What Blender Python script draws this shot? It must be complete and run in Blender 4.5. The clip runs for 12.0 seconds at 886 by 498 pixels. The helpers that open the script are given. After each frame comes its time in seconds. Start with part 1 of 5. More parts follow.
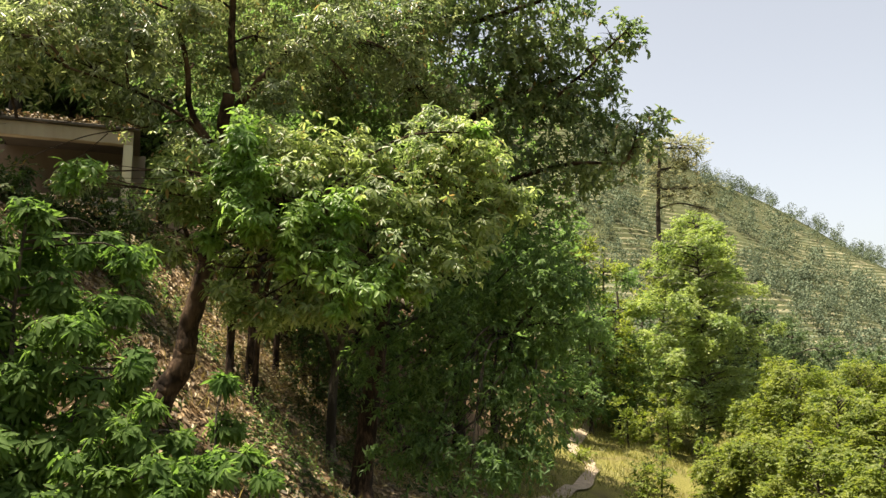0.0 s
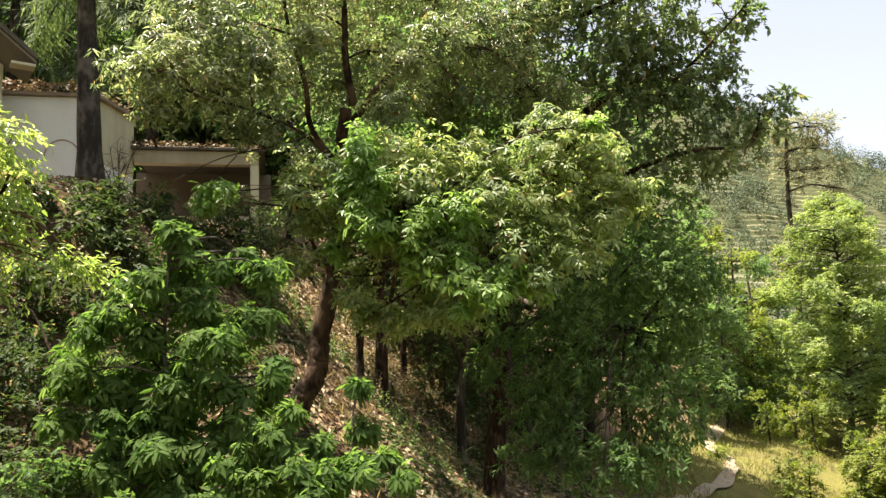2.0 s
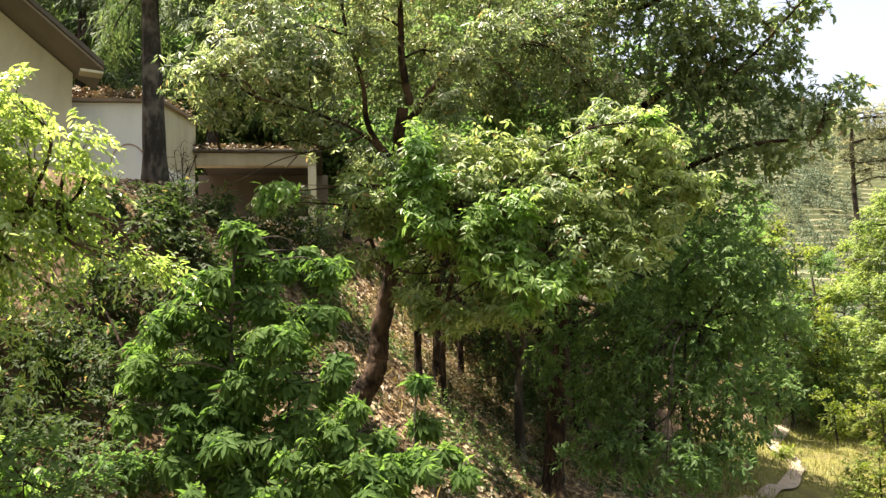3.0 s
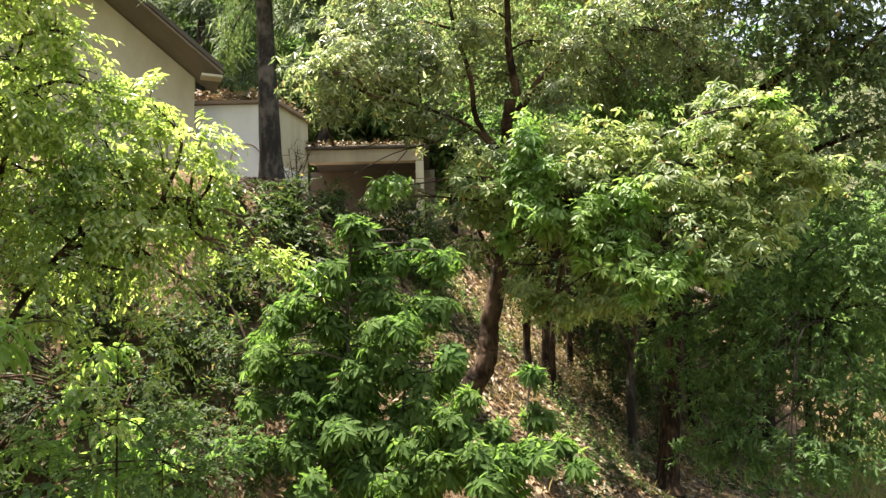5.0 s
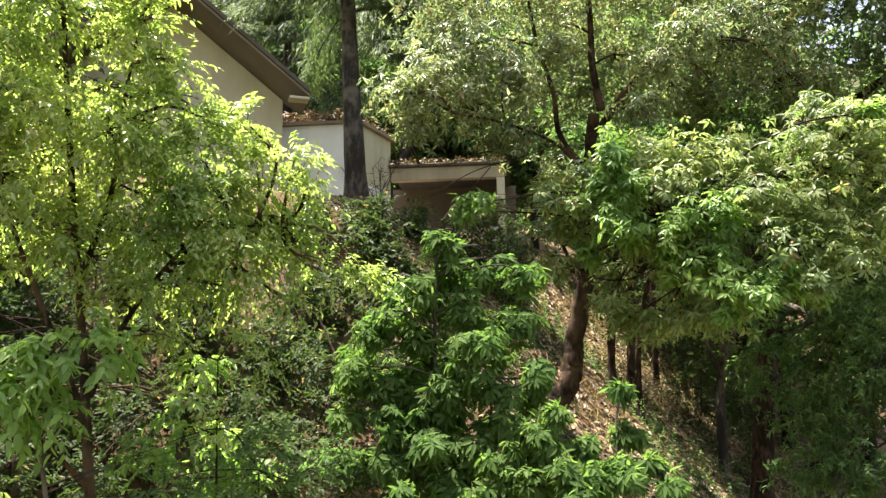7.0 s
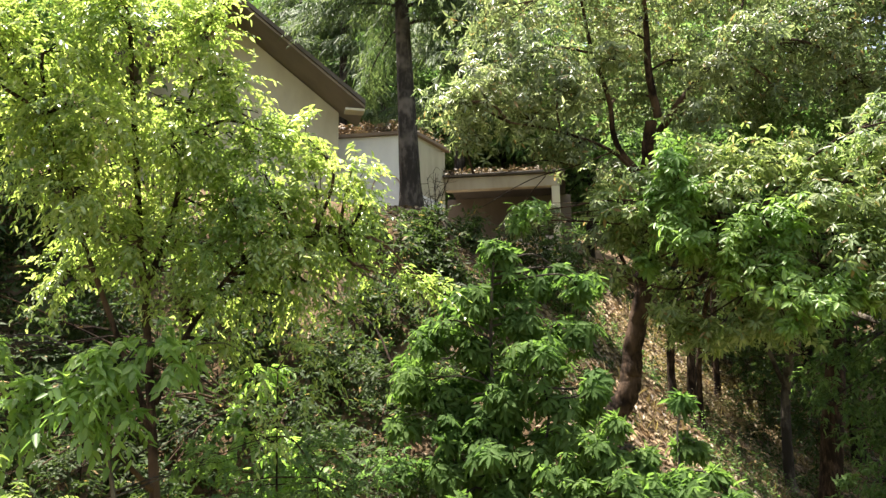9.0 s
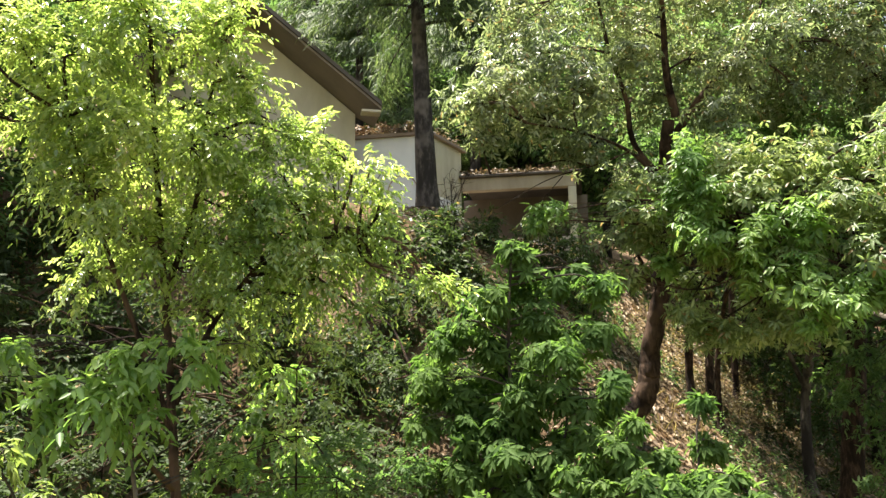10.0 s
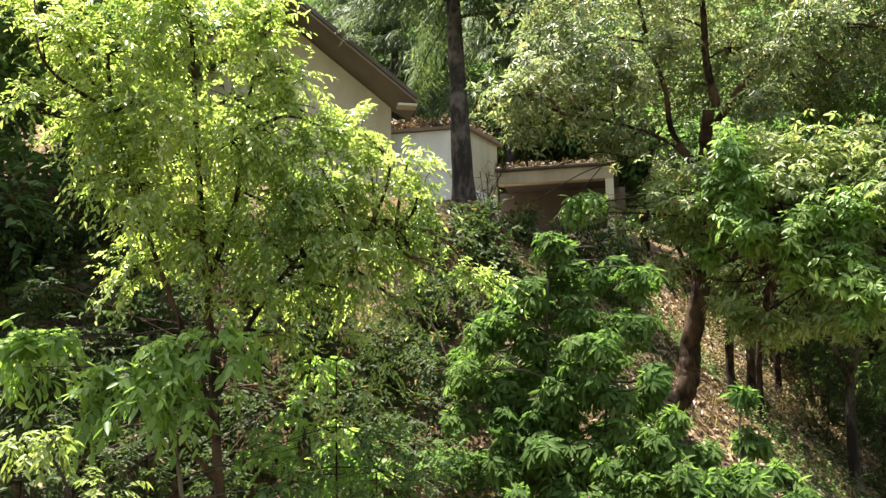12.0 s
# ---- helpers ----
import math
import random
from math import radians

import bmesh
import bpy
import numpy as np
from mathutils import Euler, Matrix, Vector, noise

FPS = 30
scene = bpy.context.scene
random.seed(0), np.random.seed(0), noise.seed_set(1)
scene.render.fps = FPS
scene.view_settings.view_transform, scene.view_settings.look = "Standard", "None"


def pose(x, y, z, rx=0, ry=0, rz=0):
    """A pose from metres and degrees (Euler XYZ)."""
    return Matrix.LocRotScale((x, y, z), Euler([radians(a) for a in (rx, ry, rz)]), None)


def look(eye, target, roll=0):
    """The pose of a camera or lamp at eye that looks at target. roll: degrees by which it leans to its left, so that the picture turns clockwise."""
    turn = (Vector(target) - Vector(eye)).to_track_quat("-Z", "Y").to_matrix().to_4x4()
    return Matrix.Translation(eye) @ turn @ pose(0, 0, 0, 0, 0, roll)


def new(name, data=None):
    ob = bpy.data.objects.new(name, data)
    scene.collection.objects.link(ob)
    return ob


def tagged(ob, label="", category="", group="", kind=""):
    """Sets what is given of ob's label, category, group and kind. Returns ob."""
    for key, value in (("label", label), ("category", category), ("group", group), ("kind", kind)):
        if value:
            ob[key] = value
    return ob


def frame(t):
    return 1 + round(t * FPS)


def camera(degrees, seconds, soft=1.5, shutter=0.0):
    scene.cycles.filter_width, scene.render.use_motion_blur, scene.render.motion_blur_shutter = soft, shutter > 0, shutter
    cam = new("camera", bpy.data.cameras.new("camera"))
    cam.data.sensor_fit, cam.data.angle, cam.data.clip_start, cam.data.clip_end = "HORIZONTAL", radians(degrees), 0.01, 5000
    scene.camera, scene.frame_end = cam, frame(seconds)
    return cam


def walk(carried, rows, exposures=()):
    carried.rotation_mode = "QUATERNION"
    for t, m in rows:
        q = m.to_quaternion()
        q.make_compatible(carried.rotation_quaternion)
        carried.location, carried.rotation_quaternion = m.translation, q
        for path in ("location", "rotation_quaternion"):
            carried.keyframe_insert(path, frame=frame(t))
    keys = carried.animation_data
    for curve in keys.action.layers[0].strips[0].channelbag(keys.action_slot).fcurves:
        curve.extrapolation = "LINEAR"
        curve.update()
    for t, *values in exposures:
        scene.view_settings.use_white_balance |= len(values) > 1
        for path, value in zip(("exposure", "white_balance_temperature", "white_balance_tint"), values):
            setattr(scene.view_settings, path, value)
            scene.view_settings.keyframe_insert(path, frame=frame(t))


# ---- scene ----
LENS = 58.7
cam = camera(LENS, 12.0, soft=1.45)
# seconds, x, y, z, yaw to the left, pitch up, roll
ROWS = [
    (0.0, 0.000, 0.000, 0.000, -0.00, 8.00, -0.00),
    (0.5, 0.001, -0.009, -0.013, 1.25, 8.02, -0.73),
    (1.0, -0.003, -0.019, -0.017, 3.53, 8.00, -1.44),
    (1.5, -0.007, -0.024, -0.018, 6.09, 8.18, -1.85),
    (2.0, -0.031, -0.055, -0.023, 8.61, 8.29, -2.05),
    (2.5, -0.047, -0.067, -0.026, 10.48, 8.34, -2.10),
    (3.0, -0.090, -0.095, -0.039, 12.53, 8.32, -2.01),
    (5.0, -0.152, -0.142, -0.067, 20.21, 8.09, -1.54),
    (5.5, -0.169, -0.161, -0.076, 21.98, 8.36, -1.34),
    (6.0, -0.177, -0.174, -0.080, 23.27, 8.65, -1.21),
    (6.5, -0.198, -0.211, -0.085, 24.63, 9.13, -1.08),
    (7.0, -0.207, -0.226, -0.086, 25.94, 9.42, -0.95),
    (9.0, -0.217, -0.238, -0.088, 29.94, 10.17, -0.61),
    (9.5, -0.226, -0.250, -0.088, 30.56, 10.18, -0.59),
    (10.0, -0.230, -0.258, -0.092, 31.09, 10.24, -0.54),
    (10.5, -0.234, -0.259, -0.094, 31.65, 10.21, -0.52),
    (11.0, -0.240, -0.263, -0.101, 32.35, 10.16, -0.45),
    (11.5, -0.241, -0.266, -0.103, 33.00, 10.02, -0.32),
    (12.0, -0.258, -0.270, -0.114, 33.68, 9.85, -0.30),
]


def aimed(x, y, z, yaw, pitch, roll):
    a, b = radians(yaw), radians(pitch)
    ahead = Vector((-math.sin(a) * math.cos(b), math.cos(a) * math.cos(b), math.sin(b)))
    eye = Vector((x, y, z))
    return look(eye, eye + ahead, roll)


walk(cam, [(r[0], aimed(*r[1:])) for r in ROWS], exposures=[(0.0, 1.64, 7300, 9), (1.5, 1.86, 7100, 11), (3.0, 2.17, 6900, 12), (5.0, 2.35, 6650, 12), (6.0, 2.33, 6500, 12), (12.0, 2.20, 6450, 12)])

# ---- light ----
SUN_AZ, SUN_EL = 94.0, 75.0     # degrees to the left of +y, and above the horizon
world = bpy.data.worlds.new("sky")
scene.world = world
world.use_nodes = True
wn = world.node_tree.nodes
sky = wn.new("ShaderNodeTexSky")
sky.sky_type = "NISHITA"
sky.sun_disc = False
sky.sun_elevation = radians(SUN_EL)
sky.sun_rotation = radians(-SUN_AZ)
sky.air_density, sky.dust_density, sky.ozone_density, sky.altitude = 1.0, 10.0, 0.7, 1500
wn["Background"].inputs["Strength"].default_value = 0.15
pale = wn.new("ShaderNodeHueSaturation")     # a dusty, whitish sky
pale.inputs["Saturation"].default_value = 0.54
pale.inputs["Value"].default_value = 0.57
world.node_tree.links.new(sky.outputs["Color"], pale.inputs["Color"])
world.node_tree.links.new(pale.outputs["Color"], wn["Background"].inputs["Color"])
sun = new("sun", bpy.data.lights.new("sun", "SUN"))
sun.data.energy, sun.data.angle, sun.data.color = 5.0, radians(0.53), (1.0, 0.93, 0.8)
sa, se = radians(SUN_AZ), radians(SUN_EL)
sun.matrix_world = look((0, 0, 60), (60 * math.sin(sa) * math.cos(se), -60 * math.cos(sa) * math.cos(se), 60 - 60 * math.sin(se)))


# ---- materials ----
def material(name):
    m = bpy.data.materials.new(name)
    m.use_nodes = True
    return m, m.node_tree.nodes, m.node_tree.links, m.node_tree.nodes["Principled BSDF"]


def ramp(nodes, links, source, stops):
    r = nodes.new("ShaderNodeValToRGB")
    while len(r.color_ramp.elements) < len(stops):
        r.color_ramp.elements.new(0.5)
    for e, (at, col) in zip(r.color_ramp.elements, stops):
        e.position, e.color = at, (*col, 1)
    links.new(source, r.inputs["Fac"])
    return r.outputs["Color"]


def noise_node(nodes, links, scale, detail=4.0, rough=0.6, stretch=None, space="Object"):
    c = nodes.new("ShaderNodeTexCoord")
    n = nodes.new("ShaderNodeTexNoise")
    n.inputs["Scale"].default_value, n.inputs["Detail"].default_value = scale, detail
    n.inputs["Roughness"].default_value = rough
    if stretch:
        mp = nodes.new("ShaderNodeMapping")
        mp.inputs["Scale"].default_value = stretch
        links.new(c.outputs[space], mp.inputs["Vector"])
        links.new(mp.outputs["Vector"], n.inputs["Vector"])
    else:
        links.new(c.outputs[space], n.inputs["Vector"])
    return n.outputs["Fac"]


def mixed(nodes, links, fac, a, b, mode="MIX"):
    m = nodes.new("ShaderNodeMix")
    m.data_type, m.blend_type = "RGBA", mode
    for socket, v in ((m.inputs[0], fac), (m.inputs[6], a), (m.inputs[7], b)):
        if isinstance(v, (int, float)):
            socket.default_value = v
        elif isinstance(v, tuple):
            socket.default_value = (*v, 1)
        else:
            links.new(v, socket)
    return m.outputs[2]


def bump(nodes, links, bsdf, height, strength=0.4, distance=0.02):
    b = nodes.new("ShaderNodeBump")
    b.inputs["Strength"].default_value, b.inputs["Distance"].default_value = strength, distance
    links.new(height, b.inputs["Height"])
    links.new(b.outputs["Normal"], bsdf.inputs["Normal"])


def leaf_material(name, dark, mid, light, through_col, translucent=0.4, rough=0.38, dry=0.0, spec=0.5):
    """Leaves: each one a tint of its own, glossy on top, letting light through."""
    m, n, l, b = material(name)
    g = n.new("ShaderNodeNewGeometry")
    tint = ramp(n, l, g.outputs["Random Per Island"], [(0.0, dark), (0.4, mid), (0.8, light), (1.0, light)])
    patch = noise_node(n, l, 0.9, 2.0)
    pr = ramp(n, l, patch, [(0.35, (0.72, 0.8, 0.7)), (0.65, (1.2, 1.12, 1.0))])
    col = mixed(n, l, 1.0, tint, pr, "MULTIPLY")
    if dry:
        o = n.new("ShaderNodeMath")
        o.operation = "FRACT"
        k = n.new("ShaderNodeMath")
        k.operation, k.inputs[1].default_value = "MULTIPLY", 37.7
        l.new(g.outputs["Random Per Island"], k.inputs[0])
        l.new(k.outputs[0], o.inputs[0])
        q = n.new("ShaderNodeMath")
        q.operation, q.inputs[1].default_value = "LESS_THAN", dry
        l.new(o.outputs[0], q.inputs[0])
        col = mixed(n, l, q.outputs[0], col, (0.26, 0.18, 0.09))
    l.new(col, b.inputs["Base Color"])
    b.inputs["Roughness"].default_value = rough
    b.inputs["Specular IOR Level"].default_value = spec
    t = n.new("ShaderNodeBsdfTranslucent")
    l.new(mixed(n, l, 1.0, col, through_col, "MULTIPLY"), t.inputs["Color"])
    mix = n.new("ShaderNodeMixShader")
    mix.inputs[0].default_value = translucent
    l.new(b.outputs[0], mix.inputs[1])
    l.new(t.outputs[0], mix.inputs[2])
    l.new(mix.outputs[0], n["Material Output"].inputs["Surface"])
    return m


LEAF_OLIVE = leaf_material("leaf_olive", (0.078, 0.104, 0.052), (0.140, 0.176, 0.094), (0.245, 0.280, 0.180), (1.6, 1.68, 1.15), 0.52, 0.34, 0.04, 0.6)
LEAF_GREEN = leaf_material("leaf_green", (0.098, 0.176, 0.050), (0.152, 0.250, 0.075), (0.215, 0.315, 0.115), (1.65, 1.75, 1.0), 0.55, 0.42, 0.0, 0.4)
LEAF_DEEP = leaf_material("leaf_deep", (0.058, 0.102, 0.044), (0.092, 0.152, 0.062), (0.135, 0.204, 0.090), (1.55, 1.7, 1.0), 0.52, 0.50, 0.0, 0.16)
LEAF_LIME = leaf_material("leaf_lime", (0.122, 0.192, 0.054), (0.200, 0.282, 0.090), (0.315, 0.385, 0.180), (1.72, 1.68, 1.0), 0.56, 0.30, 0.0, 0.9)
LEAF_MID = leaf_material("leaf_mid", (0.105, 0.152, 0.062), (0.178, 0.236, 0.105), (0.275, 0.325, 0.180), (1.7, 1.75, 1.1), 0.56, 0.38, 0.04, 0.45)
LEAF_SAPLING = leaf_material("leaf_sapling", (0.055, 0.100, 0.034), (0.078, 0.133, 0.046), (0.104, 0.166, 0.064), (1.72, 1.85, 1.0), 0.57, 0.65, 0.0, 0.06)
# undergrowth and seedlings: darker leaf tints that carry the shade under the trees
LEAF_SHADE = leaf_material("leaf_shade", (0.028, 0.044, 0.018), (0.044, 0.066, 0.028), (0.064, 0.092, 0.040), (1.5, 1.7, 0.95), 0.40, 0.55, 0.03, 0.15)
LEAF_FRESH = leaf_material("leaf_fresh", (0.105, 0.152, 0.050), (0.165, 0.220, 0.080), (0.238, 0.295, 0.125), (1.75, 1.8, 1.0), 0.48, 0.45, 0.0, 0.35)
LEAF_BUSH = leaf_material("leaf_bush", (0.070, 0.100, 0.024), (0.120, 0.155, 0.038), (0.190, 0.222, 0.062), (1.8, 1.85, 0.9), 0.46, 0.5, 0.0, 0.25)
# hill trees and scrub: distance haze mixed into pale, bluish leaf tints
LEAF_HAZY = leaf_material("leaf_hazy", (0.080, 0.106, 0.084), (0.108, 0.138, 0.106), (0.142, 0.172, 0.128), (1.4, 1.5, 1.2), 0.12, 0.9, 0.0, 0.03)
LEAF_TALL = leaf_material("leaf_tall", (0.072, 0.108, 0.055), (0.116, 0.162, 0.082), (0.190, 0.236, 0.140), (1.5, 1.6, 1.1), 0.48, 0.30, 0.02, 0.6)
LEAF_VALLEY = leaf_material("leaf_valley", (0.042, 0.068, 0.040), (0.066, 0.100, 0.054), (0.098, 0.138, 0.076), (1.4, 1.5, 1.1), 0.28, 0.8, 0.0, 0.1)
# distant pine: haze is put into these muted, pale tints
LEAF_PINE = leaf_material("leaf_pine", (0.150, 0.165, 0.110), (0.220, 0.230, 0.155), (0.310, 0.310, 0.220), (1.3, 1.3, 1.1), 0.45, 0.7, 0.0, 0.1)
NEEDLE = leaf_material("needle", (0.050, 0.080, 0.042), (0.080, 0.118, 0.060), (0.120, 0.160, 0.085), (1.8, 1.9, 1.1), 0.40, 0.6, 0.0, 0.25)
DRY_LEAF = leaf_material("dry_leaf", (0.055, 0.038, 0.024), (0.115, 0.082, 0.051), (0.29, 0.215, 0.138), (1.2, 1.1, 0.9), 0.15, 0.6)
DRY_GRASS = leaf_material("dry_grass", (0.11, 0.088, 0.04), (0.18, 0.148, 0.072), (0.29, 0.245, 0.135), (1.5, 1.4, 1.0), 0.3, 0.6)
MEADOW_GRASS = leaf_material("meadow_grass", (0.085, 0.10, 0.026), (0.145, 0.155, 0.042), (0.24, 0.235, 0.08), (1.6, 1.5, 0.9), 0.3, 0.6)


def bark_material(name, dark, light, scale=9.0):
    m, n, l, b = material(name)
    f = noise_node(n, l, scale, 8.0, 0.75, (1, 1, 0.3))
    plates = noise_node(n, l, scale * 0.45, 3.0, 0.5, (1, 1, 0.35))
    big = noise_node(n, l, 1.3, 3.0)
    c = ramp(n, l, f, [(0.40, dark), (0.5, tuple(v * 0.45 for v in light)), (0.60, light)])
    c = mixed(n, l, ramp(n, l, plates, [(0.44, (1, 1, 1)), (0.52, (0, 0, 0))]), c, dark)
    flakes = ramp(n, l, big, [(0.52, (0, 0, 0)), (0.62, (0.7, 0.7, 0.7))])
    l.new(mixed(n, l, flakes, c, tuple(v * 1.5 for v in light)), b.inputs["Base Color"])
    b.inputs["Roughness"].default_value = 0.95
    b.inputs["Specular IOR Level"].default_value = 0.15
    bump(n, l, b, mixed(n, l, 0.5, f, plates), 1.0, 0.09)
    return m


BARK_BROWN = bark_material("bark_brown", (0.014, 0.009, 0.006), (0.078, 0.050, 0.033), 15.0)
BARK_GREY = bark_material("bark_grey", (0.025, 0.021, 0.017), (0.100, 0.086, 0.068))
BARK_CONIFER = bark_material("bark_conifer", (0.030, 0.026, 0.022), (0.105, 0.090, 0.076), 9.0)


def plaster_material(name, base, stain, rough=0.9):
    m, n, l, b = material(name)
    f = noise_node(n, l, 1.3, 6.0, 0.65, (1, 1, 0.35))
    g = noise_node(n, l, 45.0, 3.0)
    c = mixed(n, l, ramp(n, l, f, [(0.42, (0, 0, 0)), (0.72, (1, 1, 1))]), base, stain)
    l.new(mixed(n, l, ramp(n, l, g, [(0.3, (0, 0, 0)), (0.8, (0.35, 0.35, 0.35))]), c, tuple(v * 0.8 for v in base)), b.inputs["Base Color"])
    b.inputs["Roughness"].default_value = rough
    bump(n, l, b, g, 0.25, 0.004)
    return m


WHITEWASH = plaster_material("whitewash", (0.82, 0.83, 0.83), (0.70, 0.71, 0.72))
CREAM = plaster_material("cream_plaster", (0.56, 0.52, 0.39), (0.40, 0.36, 0.26))
CONCRETE = plaster_material("weathered_concrete", (0.44, 0.38, 0.28), (0.28, 0.23, 0.16))
# inner walls: the shade of the interior is put into this dark brown
SHADED_WALL = plaster_material("shaded_wall", (0.17, 0.135, 0.105), (0.11, 0.085, 0.065))
SOFFIT = plaster_material("soffit_boards", (0.23, 0.19, 0.145), (0.16, 0.13, 0.10))
ROOFING = plaster_material("old_roofing", (0.10, 0.085, 0.07), (0.06, 0.05, 0.04))
SLAB_EDGE = plaster_material("slab_edge", (0.26, 0.20, 0.15), (0.15, 0.11, 0.085))
RUST = plaster_material("rust_line", (0.42, 0.27, 0.22), (0.30, 0.20, 0.16))
STONE = plaster_material("pale_stone", (0.40, 0.36, 0.30), (0.26, 0.23, 0.19))


def ground_material():
    """Leaf litter and soil on the slope, dry grass on the bench and terraces, scrub further off."""
    m, n, l, b = material("hillside")
    c = n.new("ShaderNodeTexCoord")
    sep = n.new("ShaderNodeSeparateXYZ")
    l.new(c.outputs["Object"], sep.inputs[0])
    fine = noise_node(n, l, 14.0, 6.0, 0.7)
    mid = noise_node(n, l, 1.1, 5.0)
    big = noise_node(n, l, 0.16, 4.0)
    litter = ramp(n, l, fine, [(0.3, (0.042, 0.028, 0.016)), (0.5, (0.095, 0.062, 0.035)), (0.72, (0.21, 0.147, 0.088))])
    soil = ramp(n, l, mid, [(0.35, (0.07, 0.05, 0.033)), (0.7, (0.17, 0.12, 0.075))])
    slope_col = mixed(n, l, ramp(n, l, mid, [(0.42, (0, 0, 0)), (0.6, (1, 1, 1))]), litter, soil)
    grass = ramp(n, l, fine, [(0.3, (0.075, 0.078, 0.024)), (0.55, (0.15, 0.14, 0.045)), (0.75, (0.24, 0.205, 0.085))])
    meadow = mixed(n, l, ramp(n, l, mid, [(0.45, (0, 0, 0)), (0.7, (1, 1, 1))]), grass, (0.10, 0.085, 0.04))
    near = n.new("ShaderNodeMapRange")
    near.inputs[1].default_value, near.inputs[2].default_value = -2.5, -3.1
    l.new(sep.outputs["Z"], near.inputs[0])
    base = mixed(n, l, near.outputs[0], slope_col, meadow)
    far = n.new("ShaderNodeMapRange")
    far.inputs[1].default_value, far.inputs[2].default_value = 110.0, 190.0
    l.new(sep.outputs["Y"], far.inputs[0])
    speck = noise_node(n, l, 0.45, 4.0)
    dry = ramp(n, l, speck, [(0.35, (0.085, 0.092, 0.058)), (0.52, (0.17, 0.155, 0.10)), (0.68, (0.27, 0.235, 0.155))])
    scrub = mixed(n, l, ramp(n, l, big, [(0.44, (0, 0, 0)), (0.62, (1, 1, 1))]), dry, (0.080, 0.096, 0.060))
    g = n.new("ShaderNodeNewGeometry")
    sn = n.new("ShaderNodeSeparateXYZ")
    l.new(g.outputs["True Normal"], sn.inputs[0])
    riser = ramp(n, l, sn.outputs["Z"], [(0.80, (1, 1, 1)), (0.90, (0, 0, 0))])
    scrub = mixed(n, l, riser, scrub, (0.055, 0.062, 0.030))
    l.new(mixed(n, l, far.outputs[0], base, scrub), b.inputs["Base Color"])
    b.inputs["Roughness"].default_value = 0.95
    b.inputs["Specular IOR Level"].default_value = 0.06
    bump(n, l, b, fine, 0.7, 0.05)
    return m


GROUND = ground_material()
m, n, l, b = material("trodden_earth")
f = noise_node(n, l, 6.0, 6.0)
l.new(ramp(n, l, f, [(0.3, (0.19, 0.145, 0.10)), (0.7, (0.34, 0.275, 0.20))]), b.inputs["Base Color"])
b.inputs["Roughness"].default_value = 0.95
bump(n, l, b, f, 0.5, 0.03)
EARTH = m

# ---- geometry helpers ----
rng = np.random.default_rng(7)


def mesh_from(name, verts, loops, sizes, mat, smooth=False):
    """A mesh from flat arrays: vertices (n, 3), corner indices, and corners per face."""
    me = bpy.data.meshes.new(name)
    verts = np.asarray(verts, np.float32)
    me.vertices.add(len(verts))
    me.vertices.foreach_set("co", verts.ravel())
    me.loops.add(len(loops))
    me.loops.foreach_set("vertex_index", np.asarray(loops, np.int32))
    sizes = np.asarray(sizes, np.int32)
    me.polygons.add(len(sizes))
    me.polygons.foreach_set("loop_start", np.concatenate([[0], np.cumsum(sizes)[:-1]]).astype(np.int32))
    me.update(calc_edges=True)
    me.validate()
    if smooth:
        me.polygons.foreach_set("use_smooth", np.ones(len(sizes), bool))
    me.materials.append(mat)
    return me


def root(name, base, label, category, group="", kind=""):
    ob = new(name)
    ob.empty_display_size = 0.2
    ob.location = base
    return tagged(ob, label, category, group, kind)


def child(name, me, parent, label="", kind=""):
    """A mesh in the parent's own space as one of its parts."""
    ob = new(name, me)
    ob.parent = parent
    if label:
        ob["label"] = label
    if kind:
        ob["kind"] = kind
    return ob


def part(name, bm, mat, parent, label=""):
    me = bpy.data.meshes.new(name)
    bm.to_mesh(me)
    bm.free()
    me.materials.append(mat)
    return child(name, me, parent, label)


def box(bm, lo, hi, bevel=0.0):
    """A box between two corners, with its edges rounded."""
    lo, hi = Vector(lo), Vector(hi)
    made = bmesh.ops.create_cube(bm, size=1.0, matrix=Matrix.Translation((lo + hi) / 2) @ Matrix.Diagonal((*(hi - lo), 1)))
    if bevel:
        edges = list({e for v in made["verts"] for e in v.link_edges})
        bmesh.ops.bevel(bm, geom=edges, offset=bevel, segments=1, affect="EDGES")
    return bm


def spline(points, count):
    """A smooth run of points through those given."""
    p = np.asarray(points, float)
    if len(p) == 2:
        k = np.linspace(0, 1, count)[:, None]
        return p[0] * (1 - k) + p[1] * k
    ext = np.vstack([2 * p[0] - p[1], p, 2 * p[-1] - p[-2]])
    u = np.linspace(0, len(p) - 1, count)
    i = np.minimum(u.astype(int), len(p) - 2)
    t = (u - i)[:, None]
    a, b_, c, d = ext[i], ext[i + 1], ext[i + 2], ext[i + 3]
    return 0.5 * (2 * b_ + (c - a) * t + (2 * a - 5 * b_ + 4 * c - d) * t**2 + (3 * b_ - a - 3 * c + d) * t**3)


